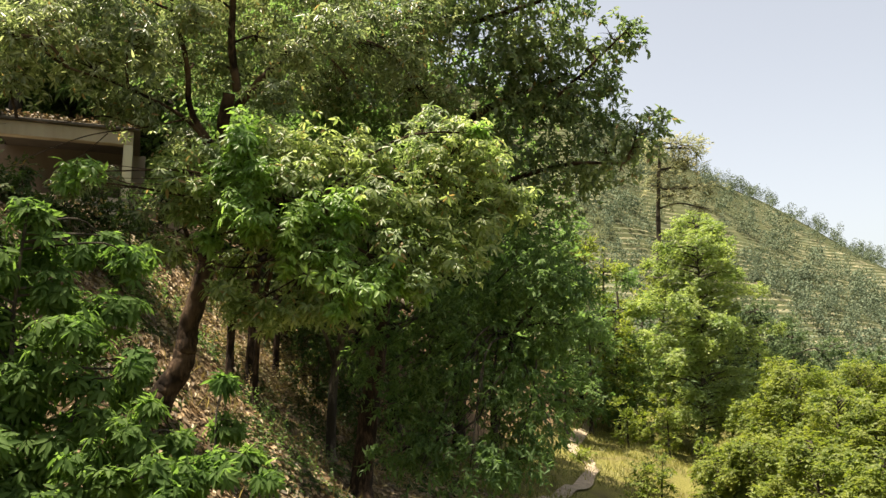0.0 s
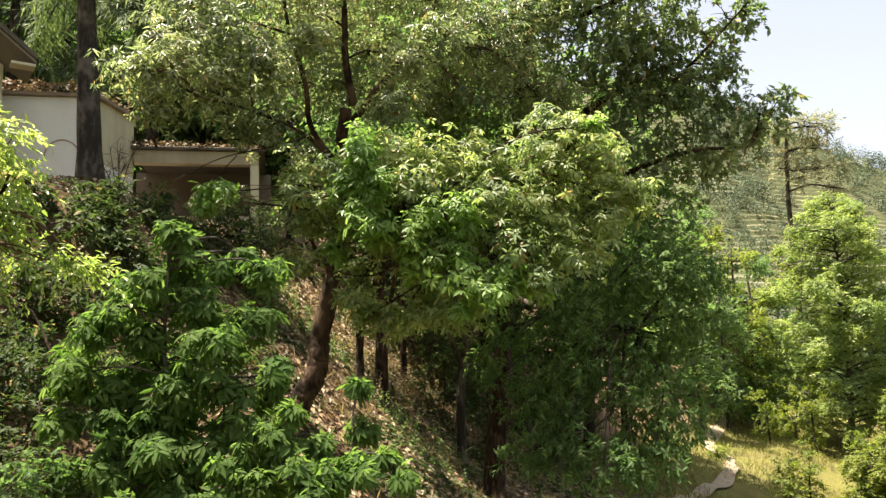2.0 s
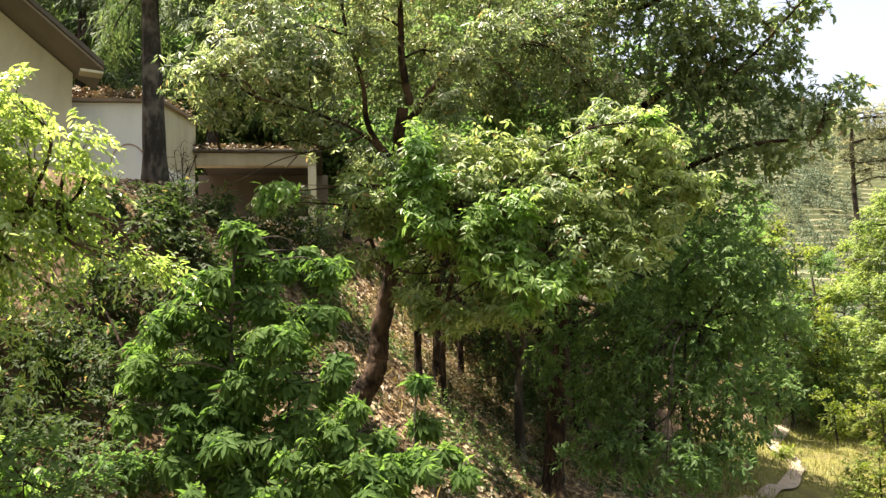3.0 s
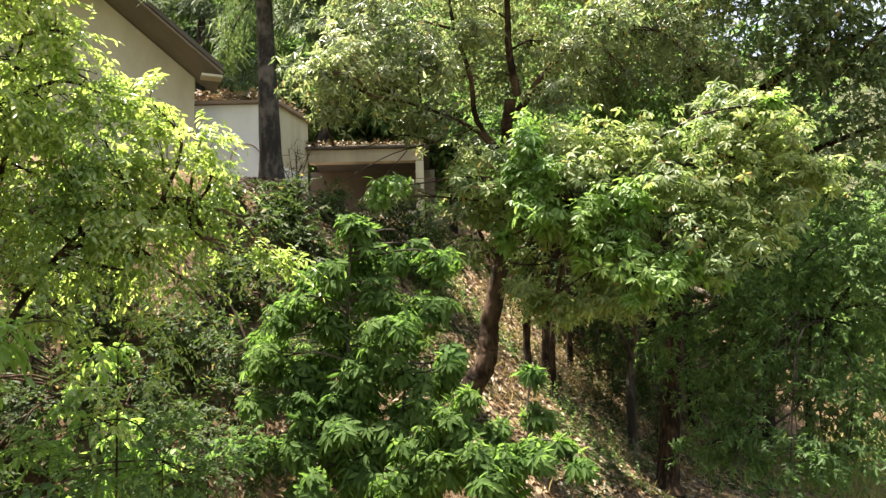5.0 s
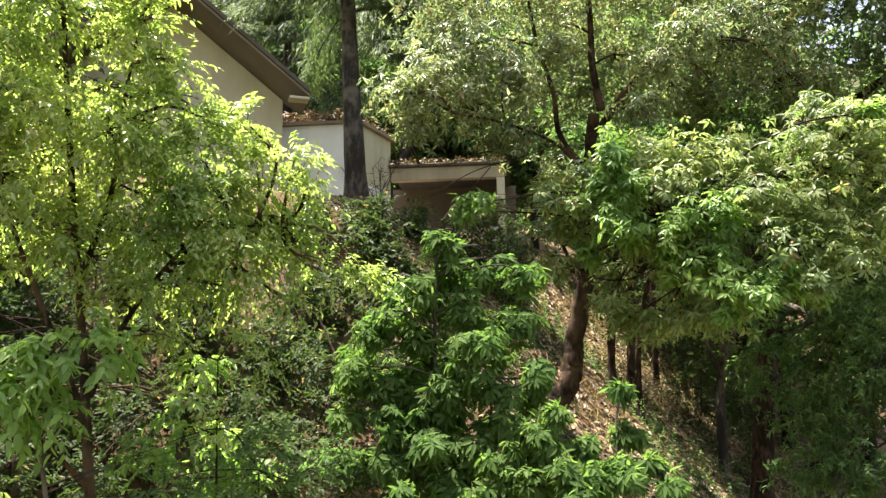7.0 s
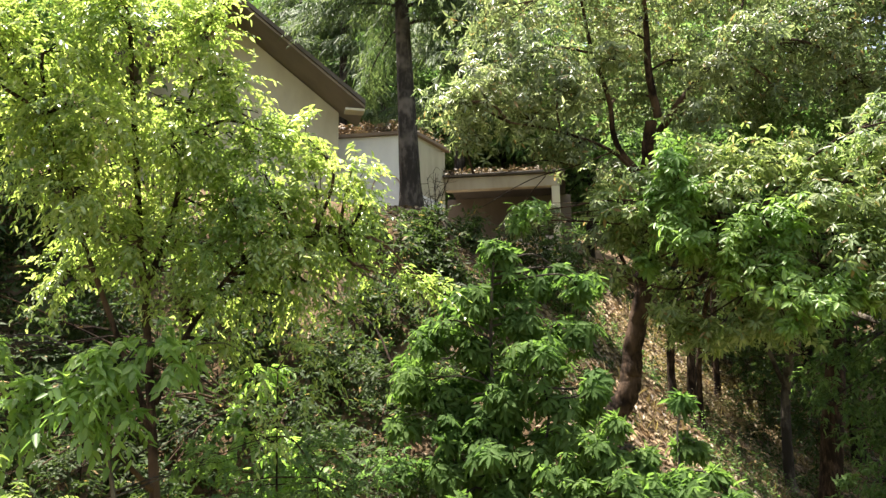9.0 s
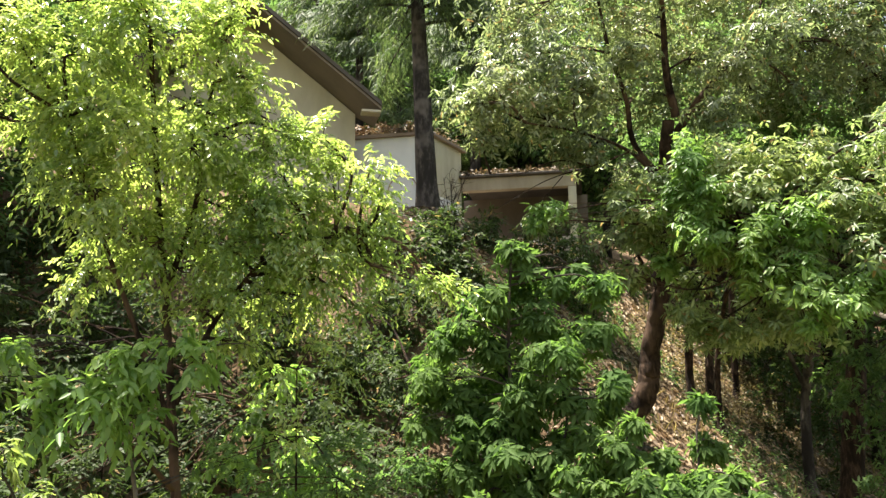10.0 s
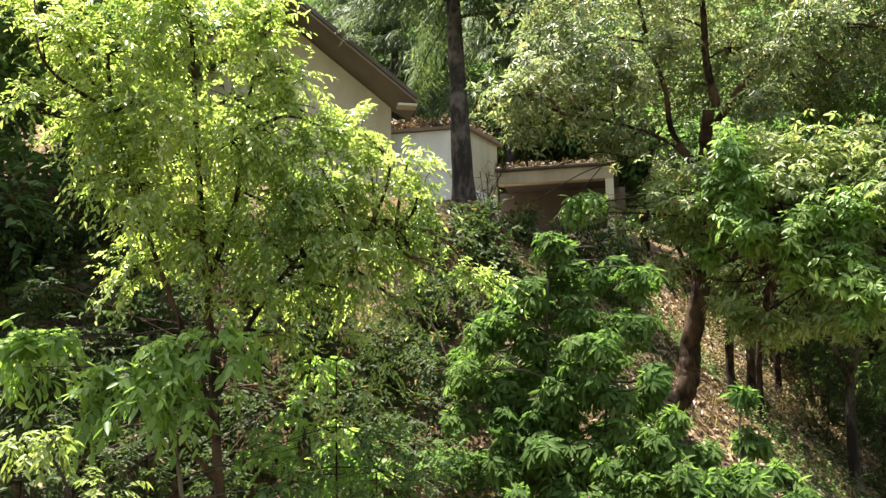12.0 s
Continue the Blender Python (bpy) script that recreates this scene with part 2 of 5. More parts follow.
def tube_arrays(path, radii, sides, lump=0.0):
    """Vertices and quads of one tapered, slightly lumpy tube."""
    path, radii = np.asarray(path, float), np.asarray(radii, float)
    along = np.gradient(path, axis=0)
    along /= np.linalg.norm(along, axis=1, keepdims=True) + 1e-9
    ref = np.eye(3)[np.argmin(np.abs(along).max(0))]     # one steady side for the whole tube
    side = np.cross(along, ref)
    side /= np.linalg.norm(side, axis=1, keepdims=True) + 1e-9
    up = np.cross(side, along)
    a = np.linspace(0, 2 * np.pi, sides, endpoint=False)
    groove = np.cos(5 * a[None, :] + 0.25 * np.arange(len(path))[:, None]) + 0.7 * np.cos(3 * a[None, :] - 0.4 * np.arange(len(path))[:, None])
    r = radii[:, None] * (1 + lump * (0.28 * rng.normal(size=(len(path), sides)) + 0.55 * groove + 0.2 * np.sin(np.arange(len(path)) * 0.4 + 1)[:, None]))
    v = path[:, None] + r[..., None] * (np.cos(a)[None, :, None] * side[:, None] + np.sin(a)[None, :, None] * up[:, None])
    i, j = np.meshgrid(np.arange(len(path) - 1), np.arange(sides), indexing="ij")
    k = (j + 1) % sides
    quads = np.stack([i * sides + j, i * sides + k, (i + 1) * sides + k, (i + 1) * sides + j], -1).reshape(-1, 4)
    return v.reshape(-1, 3), quads


def tubes_mesh(name, tubes, mat, smooth=True):
    vs, qs, at = [], [], 0
    for path, radii, sides, lump in tubes:
        v, q = tube_arrays(path, radii, sides, lump)
        vs.append(v), qs.append(q + at)
        at += len(v)
    q = np.concatenate(qs)
    return mesh_from(name, np.concatenate(vs), q.ravel(), np.full(len(q), 4), mat, smooth)


def unit(v):
    return v / (np.linalg.norm(v, axis=-1, keepdims=True) + 1e-9)


# outline of a leaf: along, across, and how far it sags
FINE = (np.array([[0, 0], [0.22, 0.42], [0.6, 0.38], [1, 0], [0.6, -0.38], [0.22, -0.42]]),
        np.array([0.0, 0.06, 0.0, -0.14, 0.0, 0.06]), [0, 3, 2, 1, 0, 5, 4, 3], [4, 4])
LANCE = (np.array([[0, 0], [0.3, 0.40], [0.65, 0.36], [1, 0], [0.65, -0.36], [0.3, -0.40], [0.45, 0]]),
         np.array([0.0, 0.05, 0.01, -0.12, 0.01, 0.05, -0.02]), [0, 6, 2, 1, 6, 3, 2, 0, 5, 4, 6, 6, 4, 3], [4, 3, 4, 3])
PLAIN = (np.array([[0, 0], [0.42, 0.5], [1, 0], [0.42, -0.5]]), np.array([0.0, 0.05, -0.08, 0.05]), [0, 2, 1, 0, 3, 2], [3, 3])
BLADE = (np.array([[0, 0.5], [0, -0.5], [0.62, -0.32], [1, 0]]), np.array([0.0, 0.0, -0.04, -0.18]), [0, 1, 2, 3], [4])


def leaf_arrays(origin, ahead, normal, length, width, shape):
    flat, sag, loops, sizes = shape
    ahead = unit(ahead)
    side = unit(np.cross(normal, ahead))
    up = np.cross(ahead, side)
    length = np.broadcast_to(np.asarray(length, float), (len(origin),))
    v = (origin[:, None] + (flat[None, :, 0, None] * ahead[:, None] + sag[None, :, None] * up[:, None]) * length[:, None, None]
         + flat[None, :, 1, None] * side[:, None] * (length * width)[:, None, None])
    k = len(flat)
    lo = (np.arange(len(origin))[:, None] * k + np.asarray(loops)[None]).ravel()
    return v.reshape(-1, 3), lo, np.tile(sizes, len(origin))


def leaves_mesh(name, origin, ahead, normal, length, width, mat, shape=PLAIN):
    return mesh_from(name, *leaf_arrays(origin, ahead, normal, length, width, shape), mat)


def sprays(points, outward, per, twig, leaf, width, droop, rosette=0.0):
    """Twigs of leaves: for every point a twig that grows outward, with leaves set left and right along it."""
    n = len(points)
    out = unit(outward + 0.35 * rng.normal(size=(n, 3)))
    side = unit(np.cross(out, [0, 0, 1.0]) + 0.3 * rng.normal(size=(n, 3)))
    k = np.arange(per)
    along = (k + 0.6) / per * (1 - rosette) + rosette * (0.75 + 0.25 * rng.random((n, per)))
    size = twig * rng.uniform(0.6, 1.3, n)
    o = points[:, None] + out[:, None] * (along * size[:, None])[..., None]
    o[..., 2] -= droop * (along**2) * size[:, None] * 0.6
    hand = np.where(k % 2 == 0, 1.0, -1.0)[None, :] * rng.uniform(0.5, 1.2, (n, per))
    if rosette:
        ang = rng.uniform(0, 2 * np.pi, (n, per))
        upv = np.cross(side, out)
        d = 0.45 * out[:, None] + np.cos(ang)[..., None] * side[:, None] + np.sin(ang)[..., None] * upv[:, None] * 0.7
    else:
        d = 0.75 * out[:, None] + hand[..., None] * side[:, None]
    d = unit(d) + 0.25 * rng.normal(size=(n, per, 3))
    d[..., 2] -= droop * rng.uniform(0.4, 1.2, (n, per))
    nrm = np.array([0, 0, 1.0]) + 0.35 * out[:, None] + 0.38 * rng.normal(size=(n, per, 3))
    ln = leaf * rng.uniform(0.6, 1.2, (n, per))
    return o.reshape(-1, 3), d.reshape(-1, 3), nrm.reshape(-1, 3), ln.ravel()


def whorls(points, outward, per, leaf, droop):
    """Umbrellas of leaves: round every point a ring of long leaves that spread from one stalk and hang at their tips."""
    n = len(points)
    axis_ = unit(outward * 0.75 + [0, 0, 0.5] + 0.32 * rng.normal(size=(n, 3)))
    side = unit(np.cross(axis_, [0.31, 0.17, 0.9]))
    across = np.cross(axis_, side)
    ang = (np.arange(per)[None] + rng.uniform(-0.3, 0.3, (n, per))) * (2 * np.pi / per) + rng.uniform(0, 6.28, (n, 1))
    d = np.cos(ang)[..., None] * side[:, None] + np.sin(ang)[..., None] * across[:, None] + axis_[:, None] * rng.uniform(0.0, 0.5, (n, per, 1))
    d[..., 2] -= droop * rng.uniform(0.25, 0.9, (n, per))
    o = points[:, None] + 0.12 * leaf * unit(d) + axis_[:, None] * rng.uniform(-0.1, 0.15, (n, per, 1)) * leaf
    nrm = axis_[:, None] + 0.22 * rng.normal(size=(n, per, 3))
    ln = leaf * rng.uniform(0.65, 1.15, (n, per)) * rng.uniform(0.7, 1.1, (n, 1))
    return o.reshape(-1, 3), d.reshape(-1, 3), nrm.reshape(-1, 3), ln.ravel()


def lobe_points(lobes, per_area, flat=0.85, clumps=9, spread=0.27):
    """Points in uneven clumps over the shell of every lobe, and the way outward at each."""
    pts, outs, hubs = [], [], []
    for x, y, z, r in lobes:
        c = np.array([x, y, z])
        m = max(4, int(clumps * (0.6 + r)))
        d = unit(rng.normal(size=(m, 3)))
        hub = c + d * r * rng.uniform(0.45, 0.92, (m, 1)) * [1, 1, flat]
        weight = rng.uniform(0.3, 1.6, m)
        n = max(6, int(per_area * (r + 0.13) ** 2))
        pick = rng.choice(m, n, p=weight / weight.sum())
        p = hub[pick] + rng.normal(size=(n, 3)) * r * spread * [1, 1, flat]
        pts.append(p)
        outs.append(unit(p - c) + [0, 0, 0.25])
        hubs.append((c, hub))
    return np.concatenate(pts), np.concatenate(outs), hubs


def broadleaf(name, base, trunks, lobes, label, leaf_mat, bark, leaf=0.13, width=0.36, per=8, twig=0.3, droop=0.5, density=230,
              shape=FINE, rosette=0.0, clumps=9, spread=0.27, category="tree", group="", branch_r=0.022, flat=0.85, split=False, whorl=False):
    """A tree or shrub: trunk and limbs given as runs of points with end radii, lobes of foliage, branches from wood to lobes."""
    base = np.array(base, float)
    tree = root(name, base, label, category, group)
    wood = []
    for i, (pts, r0, r1) in enumerate(trunks):
        n = max(8, int(len(pts) * 12))
        path = spline(pts, n)
        rad = np.linspace(r0, r1, n)
        if i == 0:
            rad[:3] *= [1.5, 1.25, 1.08]
        path = path + np.cumsum(rng.normal(size=path.shape), 0) * r0 * 0.03
        wood.append((path, rad))
        child("trunk" if i == 0 else "limb", tubes_mesh("trunk", [(path - base, rad, 20, 0.085)], bark), tree)
    skeleton = np.concatenate([p for p, _ in wood])
    tubes, clouds = [], []
    for lobe in lobes:
        pts, outs, ((c, hub),) = lobe_points([lobe], density / per, flat, clumps, spread)
        d2 = ((skeleton - c) ** 2).sum(1) + 2.0 * np.maximum(0, skeleton[:, 2] - c[2]) ** 2
        s = skeleton[np.argmin(d2)]
        mid = (s + c) / 2 + rng.normal(size=3) * 0.12 * np.linalg.norm(c - s) + [0, 0, 0.08 * np.linalg.norm(c - s)]
        p = spline([s, mid, c], 9)
        wood_ = [(p - base, np.linspace(branch_r * 1.5, branch_r * 0.6, 9), 6, 0.05)]
        for h in hub:
            q = p[rng.integers(4, 9)]
            w = spline([q, (q + h) / 2 + rng.normal(size=3) * 0.1 * np.linalg.norm(h - q), h], 4)
            wood_.append((w - base, np.linspace(branch_r * 0.55, branch_r * 0.2, 4), 3, 0.0))
        o, d, nrm, ln = whorls(pts, outs, per, leaf, droop) if whorl else sprays(pts, outs, per, twig, leaf, width, droop, rosette)
        if split:
            # a bough of its own, with the clump of leaves that it carries
            bough = child("bough", tubes_mesh("bough", wood_[:1], bark), tree)
            child("leaf_clump", leaves_mesh("leaf_clump", o - base, d, nrm, ln, width, leaf_mat, shape), bough, kind="stuff")
            tubes += wood_[1:]
        else:
            tubes += wood_
            clouds.append((o - base, d, nrm, ln))
    child("branchwork", tubes_mesh("branchwork", tubes, bark), tree, kind="stuff")
    if not split:
        o, d, nrm, ln = (np.concatenate(k) for k in zip(*clouds))
        child("crown", leaves_mesh("crown", o, d, nrm, ln, width, leaf_mat, shape), tree, kind="stuff")
    return tree


# ---- the ground ----
def smooth01(t):
    t = np.clip(t, 0, 1)
    return t * t * (3 - 2 * t)


RISE_S = [-900, -300, -60, -20, -4, -1.5, 0.5, 3.2, 6.2, 7.2, 17, 30, 60, 140]
RISE_Z = [-60, -40, -15, -7.5, -3.8, -3.45, -2.65, -0.35, 2.95, 3.5, 3.9, 11, 28, 70]


def lumps(x, y):
    return (np.sin(1.3 * x + 0.7 * y) * np.sin(0.9 * y - 0.5 * x + 1.0) * 0.10 + np.sin(2.9 * x - 1.1 * y + 2) * np.sin(2.3 * y + 0.4 * x) * 0.05
            + np.sin(0.31 * x + 0.2 * y + 0.5) * np.sin(0.27 * y - 0.13 * x) * 0.22)


def height(x, y):
    """The height of the ground: a steep wooded slope with a ledge for the houses, a bench below it, a valley, a terraced hill beyond."""
    x, y = np.asarray(x, float), np.asarray(y, float)
    foot = -1.0 + 11.0 * smooth01((y - 18) / 30) - 7.0 * smooth01((14 - y) / 10)
    z = np.interp(foot - x, RISE_S, RISE_Z) + lumps(x, y)
    top = np.clip(138 - 0.60 * (x - 184) + 2 * np.sin(x * 0.031) + 1.5 * np.sin(x * 0.083 + 1), -40, 200)
    t = (y - 190) / 370
    hill = -30 + (top + 30) * np.where(t < 1, smooth01(t) * 0.25 + np.clip(t, 0, 1) ** 1.6 * 0.75, 1 - 0.5 * smooth01((t - 1) / 2)) + 2.2 * np.sin(x * 0.06 + y * 0.04) * np.sin(y * 0.033)
    step = 2.7 + 0.5 * np.sin(x * 0.013 + 1)
    k = hill / step + 0.3 * np.sin(x * 0.045 + 2 * np.sin(y * 0.013)) + 0.18 * np.sin(x * 0.12 + y * 0.03)
    fr = k - np.floor(k)
    hill = hill + step * (smooth01((fr - 0.66) / 0.34) - fr) * (0.40 + 0.22 * np.sin(x * 0.025 + 0.5) * np.sin(y * 0.03))
    return np.where(y > 150, np.maximum(z, hill), z)


def axis(pieces):
    return np.unique(np.concatenate([np.arange(a, b_, s) for a, b_, s in pieces]))


gx = axis([(-3000, -300, 300), (-300, -60, 20), (-60, -20, 2), (-20, 22, 0.4), (22, 60, 1.5), (60, 420, 4), (420, 900, 40), (900, 3001, 300)])
gy = axis([(-3000, -100, 300), (-100, -10, 10), (-10, 4, 1), (4, 50, 0.4), (50, 120, 1.5), (120, 190, 3), (190, 572, 2.0), (572, 1000, 40), (1000, 3600, 300)])
X, Y = np.meshgrid(gx, gy)
Z = height(X, Y)
nx, ny = len(gx), len(gy)
i, j = np.meshgrid(np.arange(ny - 1), np.arange(nx - 1), indexing="ij")
quads = np.stack([i * nx + j, i * nx + j + 1, (i + 1) * nx + j + 1, (i + 1) * nx + j], -1).reshape(-1, 4)
ground = new("ground", mesh_from("ground", np.stack([X, Y, Z], -1).reshape(-1, 3), quads.ravel(), np.full(len(quads), 4), GROUND, True))
crisp = np.repeat(gy[:-1] < 185, nx - 1)
ground.data.polygons.foreach_set("use_smooth", crisp)
tagged(ground, "steep hillside of dry leaf litter, soil and grass terraces", "ground", kind="structure")

# ---- the trodden path along the bench ----
def strip(name, points, w, mat, lift=0.03, count=60):
    c = spline(points, count)
    d = unit(np.gradient(c[:, :2], axis=0))
    s = np.stack([d[:, 1], -d[:, 0]], 1)
    ww = w * (1 + 0.18 * np.sin(np.arange(count) * 0.9))
    cols = []
    for k in (-0.5, -0.25, 0, 0.25, 0.5):
        xy = c[:, :2] + s * (ww * k)[:, None]
        cols.append(np.column_stack([xy, height(xy[:, 0], xy[:, 1]) + lift + 0.03 * (0.25 - k * k)]))
    v = np.stack(cols, 1).reshape(-1, 3)
    q = [(r * 5 + a, r * 5 + a + 1, r * 5 + a + 6, r * 5 + a + 5) for r in range(count - 1) for a in range(4)]
    return new(name, mesh_from(name, v, np.ravel(q), np.full(len(q), 4), mat, True))


path = strip("footpath", [(2.35, 19.40, -4.27), (3.36, 22.44, -3.77), (4.79, 26.34, -3.51), (5.08, 28.39, -3.01), (4.87, 30.48, -2.92), (6.84, 37.29, -2.55), (9.96, 46.90, -2.23)], 0.42, EARTH, 0.07)
tagged(path, "narrow trodden earth footpath along the grassy bench", "path", kind="structure")

# ---- the buildings on the ledge ----
def oriented(name, x, y, z, turn, label, category):
    ob = root(name, (x, y, z), label, category)
    ob.rotation_euler = (0, 0, radians(turn))
    return ob


def house():
    """Local x runs along the gable wall to the right, y away from the viewer, z up from the ledge; the origin is the right front corner."""
    h = oriented("house", *(-11.11, 13.84, 3.9, 43.2), "cream plastered house with a steep dark roof and brown soffit", "house")
    W, D, E, A = 5.0, 6.5, 2.45, 4.45        # width, depth, wall height at the eave, wall height at the apex
    bm = bmesh.new()
    outline = [(-W, -1.0), (0, -1.0), (0, E), (-W / 2, A), (-W, E)]
    a = [bm.verts.new((x, 0, z)) for x, z in outline]
    b_ = [bm.verts.new((x, 0.25, z)) for x, z in outline]
    bm.faces.new(a), bm.faces.new(b_[::-1])
    for k in range(5):
        bm.faces.new((a[k], b_[k], b_[(k + 1) % 5], a[(k + 1) % 5]))
    bmesh.ops.recalc_face_normals(bm, faces=bm.faces)
    part("gable_wall", bm, CREAM, h)
    part("side_wall", box(bmesh.new(), (-0.25, 0.25, -1.0), (0, D, E)), CREAM, h)
    part("side_wall", box(bmesh.new(), (-W, 0.25, -1.0), (-W + 0.25, D, E)), CREAM, h)
    part("back_wall", box(bmesh.new(), (-W + 0.25, D - 0.25, -1.0), (-0.25, D, E)), CREAM, h)
    slope = (A - E) / (W / 2)
    for sign in (1, -1):
        def at(s, y, z):
            # s: metres out from the apex
            return (-W / 2 + sign * s, y, A + 0.04 - s * slope + z)
        for nm, z0, z1, mat, y0 in (("soffit", 0.0, 0.06, SOFFIT, -1.30), ("roof", 0.065, 0.17, ROOFING, -1.36)):
            bm = bmesh.new()
            # the eave juts out under the gable overhang only; along the side walls it is short
            rings = []
            for y, S in ((y0, W / 2 + 0.45), (-0.05, W / 2 + 0.45), (0.2, W / 2 + 0.06), (D + 0.4, W / 2 + 0.06)):
                rings.append([bm.verts.new(at(s, y, z)) for s, z in ((0, z0), (S, z0), (S, z1), (0, z1))])
            bm.faces.new(rings[0]), bm.faces.new(rings[-1][::-1])
            for r0, r1 in zip(rings, rings[1:]):
                for q in range(4):
                    bm.faces.new((r0[q], r1[q], r1[(q + 1) % 4], r0[(q + 1) % 4]))
            bmesh.ops.recalc_face_normals(bm, faces=bm.faces)
            part(nm, bm, mat, h)
        x0, x1 = sorted((-W / 2 + sign * (W / 2 + 0.02), -W / 2 + sign * (W / 2 + 0.45)))
        part("eave_box", box(bmesh.new(), (x0, -1.28, E - 0.385), (x1, -0.98, E - 0.325), 0.01), CREAM, h, "cream eave boarding")
    for piece in h.children:
        # the plan is a little askew: the long walls run off square
        for v in piece.data.vertices:
            v.co.x -= 0.1 * max(0.0, v.co.y)
    return h


house()


def prism(bm, foot, z0, z1):
    """An upright block over a four-cornered footprint."""
    lo = [bm.verts.new((x, y, z0)) for x, y in foot]
    hi = [bm.verts.new((x, y, z1)) for x, y in foot]
    bm.faces.new(lo[::-1]), bm.faces.new(hi)
    for k in range(4):
        bm.faces.new((lo[k], lo[(k + 1) % 4], hi[(k + 1) % 4], hi[k]))
    bmesh.ops.recalc_face_normals(bm, faces=bm.faces)
    return bm


def wall_foot(a, b_, thick):
    """The footprint of a wall from a to b, its thickness on the far side."""
    a, b_ = Vector(a), Vector(b_)
    d = (b_ - a).normalized()
    n_ = Vector((-d.y, d.x)) * thick
    return [tuple(a), tuple(b_), tuple(b_ + n_), tuple(a + n_)]


def outbuilding():
    """A low whitewashed building; a is its hidden left end, c the corner towards the viewer, e where the porch begins."""
    A, C, E_ = (-13.39, 14.60), (-10.27, 15.76), (-10.33, 17.47)
    o = root("outbuilding", (C[0], C[1], 3.6), "low whitewashed outbuilding with a flat slab roof under dry leaves", "building")
    loc = lambda p: (p[0] - C[0], p[1] - C[1])
    # the front wall; a painted arch spans metres D0 to D1, counted back from the corner
    D0, D1, DT = 0.46, 0.88, 4.79
    a, c = Vector(loc(A)), Vector(loc(C))
    u = (c - a).normalized()
    top = 6.22 - 3.6
    part("front_wall", prism(bmesh.new(), wall_foot(a, c, 0.22), -0.6, top), WHITEWASH, o, "whitewashed front wall")
    n2 = Vector((-u.y, u.x))
    part("back_wall", prism(bmesh.new(), wall_foot(a + n2 * 1.3, c + n2 * 1.3, 0.2), -0.6, top), SHADED_WALL, o)
    # the faded red arch
    mid, half = c - u * ((D0 + D1) / 2) - n2 * 0.012, (D1 - D0) / 2 + 0.16
    arc = np.array([[*(mid + u * (half * math.cos(k))), DT - 3.6 + 0.02 + 0.42 * math.sin(k)] for k in np.linspace(0, math.pi, 15)])
    child("painted_arch", tubes_mesh("painted_arch", [(arc, np.full(15, 0.015), 6, 0.0)], RUST), o, "faded red painted arch")
    part("end_wall", prism(bmesh.new(), wall_foot(loc(C), loc(E_), 0.22), -0.6, 6.22 - 3.6), CREAM, o, "stained cream end wall")
    e = Vector(loc(E_))
    w = (e - c).normalized()
    over = 0.12
    foot = [tuple(a - w * over), tuple(c + u * over - w * over), tuple(e + u * over + w * 0.1), tuple(a + (e - c) + w * 0.1)]
    part("roof_slab", prism(bmesh.new(), foot, 6.22 - 3.6 + 0.004, 6.22 - 3.6 + 0.08), SLAB_EDGE, o, "thin brown slab edge")
    # whitewashed brick courses laid bare at the foot of the end wall
    L = (e - c).length
    n3 = Vector((w.y, -w.x))
    z0 = 4.30 - 3.6
    for row in range(6):
        s = 0.02 + (0.11 if row % 2 else 0.0)
        while s + 0.21 < L - 0.02:
            p0 = c + w * s + n3 * (0.012 + 0.006 * rng.random())
            part("brick", prism(bmesh.new(), wall_foot(p0, p0 + w * 0.21, 0.05), z0 + row * 0.078, z0 + row * 0.078 + 0.062), WHITEWASH, o)
            s += 0.225
    # dry litter on the slab
    n_ = 2600
    s, t = rng.random(n_), rng.random(n_) ** 1.6
    p = np.array(a)[None] * (1 - s)[:, None] + np.array(c)[None] * s[:, None] + np.array(w)[None] * (t * 1.7 - 0.08)[:, None]
    z = 6.22 - 3.6 + 0.09 + rng.random(n_) * (0.14 + 0.16 * np.abs(np.sin(s * 17)))
    heap = leaves_mesh("litter", np.column_stack([p, z]), rng.normal(size=(n_, 3)) * [1, 1, 0.4], rng.normal(size=(n_, 3)) + [0, 0, 1.2], 0.14 * rng.uniform(0.6, 1.2, n_), 0.45, DRY_LEAF)
    child("litter", heap, o, "brown dry litter on the slab", "stuff")
    return o


outbuilding()


